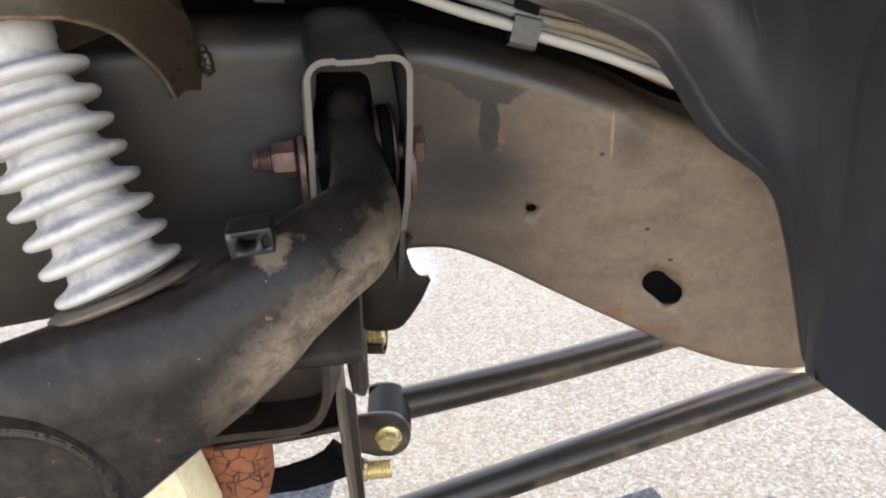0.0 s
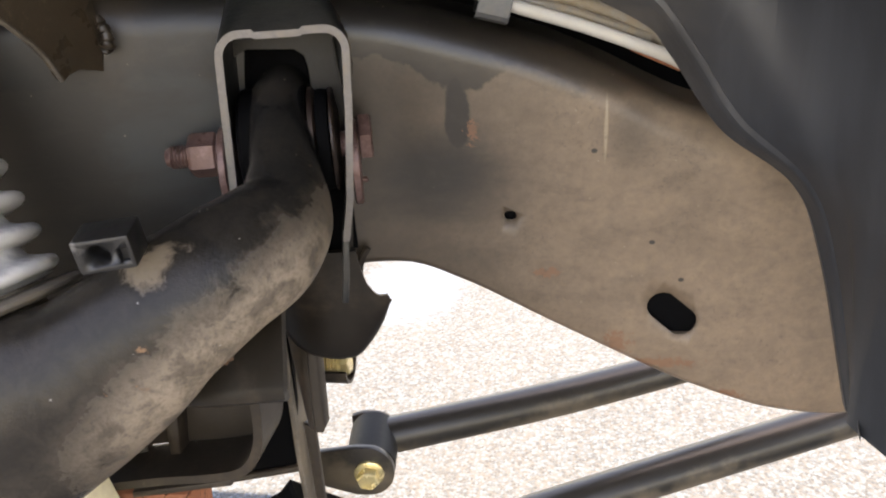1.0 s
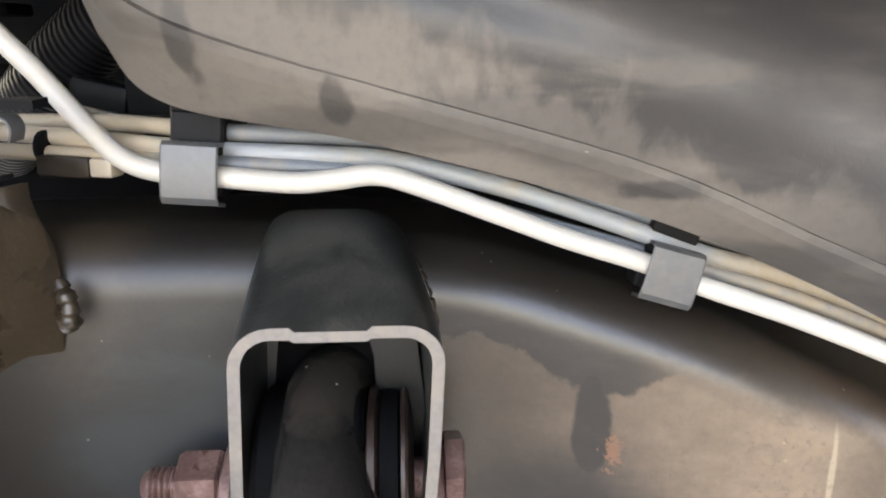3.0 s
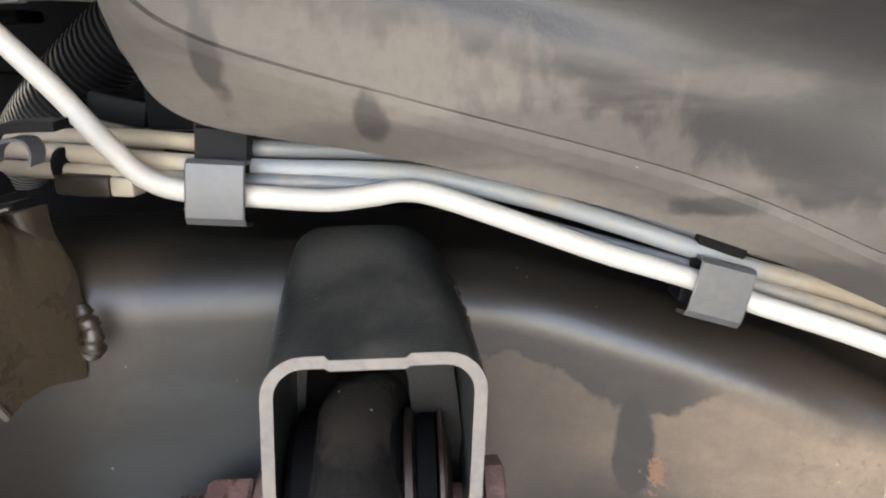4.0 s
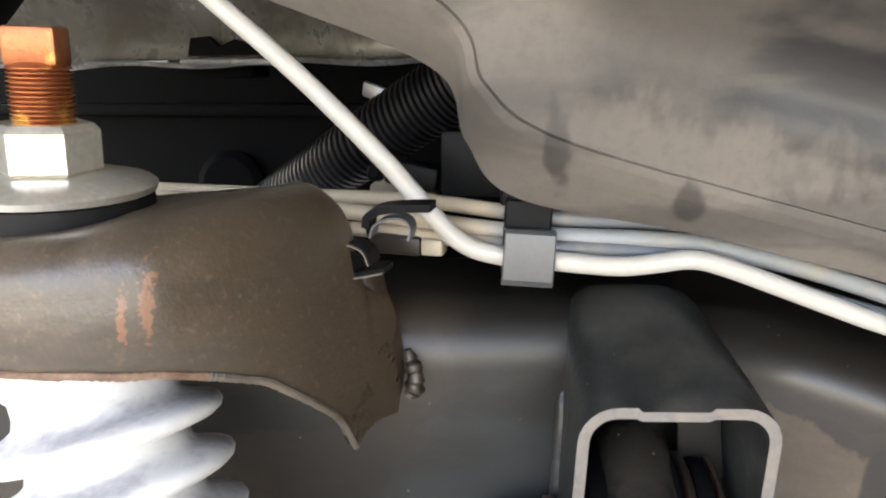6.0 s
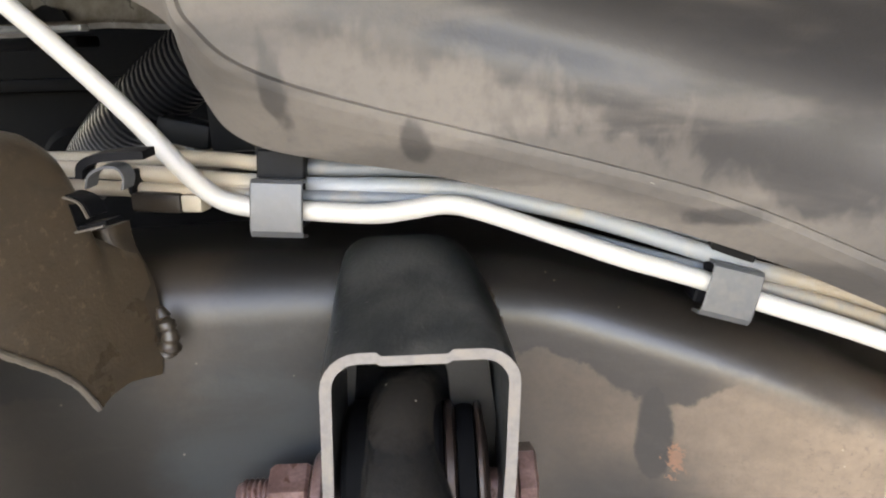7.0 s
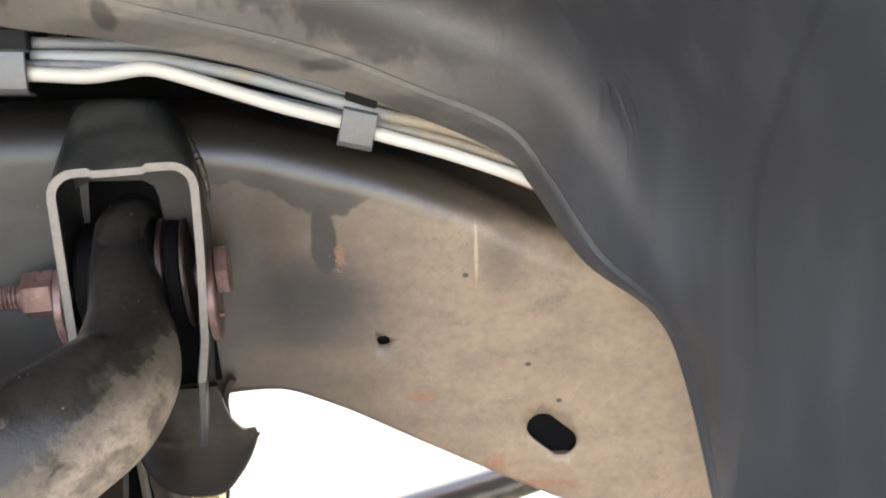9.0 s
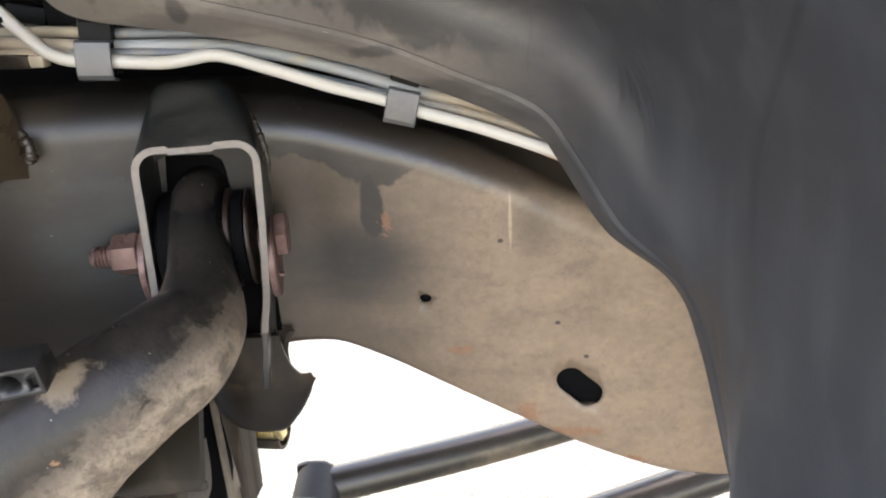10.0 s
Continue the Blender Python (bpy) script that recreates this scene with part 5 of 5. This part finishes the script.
part("lug_bolt", lathe([(0.005, 0), (0.005, 0.004), (0.003, 0.006)], V(-0.222, 0.59, 0.962), V(0, -1, 0.2), 12), SHADE_BLACK, relay)
single("screw", lathe([(0.0052, 0), (0.0056, 0.001), (0.0056, 0.003), (0.0042, 0.0045), (0.002, 0.0046)], V(-0.117, 0.590, 0.9475), V(0.1, -1, 0.2), 18), CLIP_STEEL, "dull steel screw head in the shade behind the lines", "screw")
single("rear_harness", tube([V(-0.11, 0.60, 0.955), V(-0.02, 0.607, 0.944), V(0.06, 0.617, 0.920), V(0.14, 0.63, 0.897), V(0.22, 0.64, 0.86)], 0.011, 12, 60), SHADE_BLACK, "black taped wiring harness behind the fluid lines", "wiring harness")
single("rust_bracket", box(V(0.185, 0.628, 0.838), (0.04, 0.02, 0.008), (0, 24, 0), 0.001), RUST_ORANGE, "rust-red steel tab under the lines", "bracket")

# ---- crossmember, steering links and fittings under the rail ----
pan = thing("crossmember_pan", "brown coated stamped crossmember pocket with a thick rim", "crossmember", (-0.15, 0.5, 0.56))
PAN = [V(-0.30, 0.470, 0.538), V(-0.239, 0.474, 0.543), V(-0.190, 0.477, 0.550), V(-0.146, 0.479, 0.555), V(-0.122, 0.480, 0.562), V(-0.110, 0.481, 0.579), V(-0.106, 0.482, 0.602), V(-0.105, 0.483, 0.632)]
front = spline(PAN, 60)
part("rim", sheet([[p + V(0, d, 0) for p in front] for d in (0.0, 0.004, 0.02, 0.045)], 0.0075), UNDER, pan)
part("pocket_wall", slab([front[k] + V(0, 0.043, 0.002) for k in range(0, 61, 4)] + [V(-0.106, 0.526, 0.66), V(-0.30, 0.526, 0.66)], V(0, 1, 0), 0.006), UNDER, pan)
part("rib", slab([V(-0.196, 0.505, 0.530), V(-0.187, 0.505, 0.531), V(-0.178, 0.505, 0.605), V(-0.190, 0.505, 0.605)], V(0, 1, 0), 0.022, 0.002), UNDER, pan)
part("bolt", hexagon(V(-0.232, 0.522, 0.545), V(0.2, -0.9, 0.35), 0.022, 0.012), UNDER, pan)
part("inner_wall", slab([V(-0.24, 0.606, 0.430), V(-0.127, 0.606, 0.459), V(-0.118, 0.606, 0.66), V(-0.24, 0.606, 0.66)], V(0, 1, 0), 0.006), SHADE_BLACK, pan)
part("lower_edge", tube([V(-0.24, 0.604, 0.430), V(-0.18, 0.604, 0.445), V(-0.127, 0.604, 0.459)], 0.004, 8, 20), UNDER, pan)
tab = thing("frame_tab", "brown steel tab with folded lower lip", "bracket", (-0.12, 0.52, 0.6))
rows = []
for k in range(9):
    x = -0.150 + 0.0925 * k / 8
    drop = 0.008 * (1 - k / 8) - (0.0015 * (k - 6) if k > 6 else 0)
    sway = 0.0012 * math.sin(k * 1.3)
    rows.append([V(x + dx, y + sway, z - drop) for dx, y, z in ((-0.004, 0.476, 0.720), (-0.003, 0.462, 0.704), (-0.002, 0.454, 0.688), (-0.001, 0.447, 0.673), (0.0, 0.4415, 0.664), (0.0, 0.4390, 0.659), (0.0, 0.4395, 0.6535), (0.0, 0.4430, 0.6500), (0.0, 0.4490, 0.6490))])
part("tab_plate", sheet(rows, 0.005), GUSSET, tab)
part("rust_patch", tube([V(-0.106, 0.4475, 0.678), V(-0.099, 0.4470, 0.681), V(-0.092, 0.4470, 0.683)], [0.002, 0.005, 0.002], 8, 16, 0.25, V(0, 0.2, 1), uneven=0.5, seed=2), RUST_EDGE, tab)
post = thing("hanger_plate", "upright brown steel hanger plate", "bracket", (-0.12, 0.62, 0.36))
part("plate", slab([V(-0.128, 0.600, 0.66), V(-0.130, 0.600, 0.457), V(-0.127, 0.602, 0.33), V(-0.127, 0.626, 0.33), V(-0.128, 0.622, 0.66)], V(1, 0, 0), 0.0050, 0.001), DUSTY_STEEL, post, "dusty grey steel web")
part("flange", slab([V(-0.122, 0.612, 0.505), V(-0.112, 0.612, 0.495), V(-0.113, 0.612, 0.33), V(-0.120, 0.612, 0.33)], V(0.1, 1, 0), 0.006, 0.001), UNDER, post)
gold = thing("adjuster_bolt", "yellow zinc bolt behind the gusset", "bolt", (-0.10, 0.66, 0.545))
part("thread", threads(V(-0.112, 0.640, 0.553), V(1, 0.1, 0.1), 0.0125, 0.026, 0.0030), ZINC_GOLD, gold)
part("cup", sheet([[V(-0.090 + d, 0.642 + 0.020 * math.cos(q), 0.555 + 0.020 * math.sin(q)) for q in (math.pi * (1.0 + i / 10) for i in range(11))] for d in (-0.02, 0.0, 0.012)], 0.003), UNDER, gold)
part("head", hexagon(V(-0.087, 0.643, 0.556), V(1, 0.1, 0.1), 0.024, 0.008), ZINC_GOLD, gold)
# clevis joint and links
LINK_A0, LINK_A1 = V(-0.112, 0.775, 0.362), V(0.36, 0.99, 0.369)
clevis = thing("clevis_joint", "black steel clevis with yellow zinc bolt", "clevis", (-0.11, 0.77, 0.33))
axis = V(-0.12, 0.99, 0.05).normalized()
NEAR = V(-0.102, 0.733, 0.344)
part("barrel", lathe([(0.026, 0.008), (0.0305, 0.012), (0.0305, 0.074), (0.026, 0.078)], NEAR, axis, 32), RUBBER, clevis)


def ear_plate(d):
    b = V(0.05, 0.0, 1).cross(axis).normalized() * -1
    up = axis.cross(b).normalized()
    if b.x < 0:
        b = -b
    o = NEAR + axis * d
    tall, wide, reach = (0.036, 0.030, 0.060) if d < 0.01 else (0.024, 0.024, 0.030)
    ring = [o + b * wide * math.cos(q) + up * tall * math.sin(q) for q in (math.pi / 2 - math.pi * i / 14 for i in range(15))]
    ring += [o - b * 0.016 - up * tall, o - b * reach - up * tall * 0.8, o - b * reach + up * tall * 0.6, o - b * 0.016 + up * tall]
    return slab(ring, axis, 0.008, 0.0012)


part("ear", ear_plate(0.0), LINK, clevis)
part("ear", ear_plate(0.078), UNDER, clevis)
part("bolt_flange", lathe([(0.0175, -0.001), (0.018, 0.003), (0.015, 0.005)], NEAR, -axis, 24), ZINC_GOLD, clevis)
part("bolt_head", hexagon(NEAR - axis * 0.005, -axis, 0.0235, 0.012), ZINC_GOLD, clevis, "yellow zinc hex bolt head")
single("steering_link", tube([LINK_A0 + V(0.012, 0.020, -0.014), LINK_A0.lerp(LINK_A1, 0.5) + V(0, 0, -0.008), LINK_A1], 0.0235, 24, 30), LINK, "dark steel link tube with dusty underside, ground light painted in", "link tube", "steering links")
LINK_B0, LINK_B1 = V(-0.30, 0.72, 0.118), V(0.56, 0.974, 0.3)
single("steering_link", tube([LINK_B0, LINK_B0.lerp(LINK_B1, 0.5), LINK_B1], 0.0265, 24, 30), LINK, "dark steel link tube with dusty underside, ground light painted in", "link tube", "steering links")
part_carrier = thing("link_carrier", "dark steel carrier at the end of the lower link", "bracket", (-0.31, 0.72, 0.0))
part("carrier_post", box(V(-0.315, 0.717, 0.075), (0.05, 0.05, 0.15), (0, 0, 16), 0.006), UNDER, part_carrier)
stop = thing("bump_stop", "cracked orange rusty block under the crossmember", "block", (-0.165, 0.49, 0.48))
part("stop_block", box(V(-0.213, 0.506, 0.494), (0.074, 0.05, 0.070), (0, 4, 8), 0.009), CRACKED, stop)
part("seat", box(V(-0.180, 0.508, 0.534), (0.082, 0.05, 0.006), (0, -6, 8), 0.002), UNDER, stop)
rows = [[V(x, 0.588 + d * 0.13, z - d * 0.14) for x, z in ((-0.34, 0.385), (-0.28, 0.394), (-0.229, 0.404), (-0.19, 0.418), (-0.160, 0.431), (-0.146, 0.441), (-0.134, 0.457), (-0.129, 0.435))] for d in (0, 0.5, 1)]
single("splash_shield", sheet(rows, 0.004), SHADE_BLACK, "black plastic splash shield", "shield")
fit = thing("brass_fitting", "yellow zinc threaded fitting", "fitting", (-0.12, 0.70, 0.30))
part("fitting_nut", hexagon(V(-0.143, 0.70, 0.312), V(1, 0.15, 0.0), 0.026, 0.016), ZINC_GOLD, fit)
part("fitting_thread", threads(V(-0.127, 0.702, 0.312), V(1, 0.15, 0.0), 0.0125, 0.032, 0.0035), ZINC_GOLD, fit)
single("knuckle_plate", box(V(-0.272, 0.45, 0.535), (0.095, 0.05, 0.14), (0, -12, 0), 0.006), CREAM, "cream painted knuckle plate behind the arm, sunlight put into its colour", "plate")

skin = bmesh.new()
box(V(0.86, -0.035, 1.0), (0.74, 0.02, 0.82), (0, 0, 0), 0.004, skin)
single("fender_skin", skin, SHADE_BLACK, "inside of the outer fender panel beside the wheel opening", "fender", kind="structure")
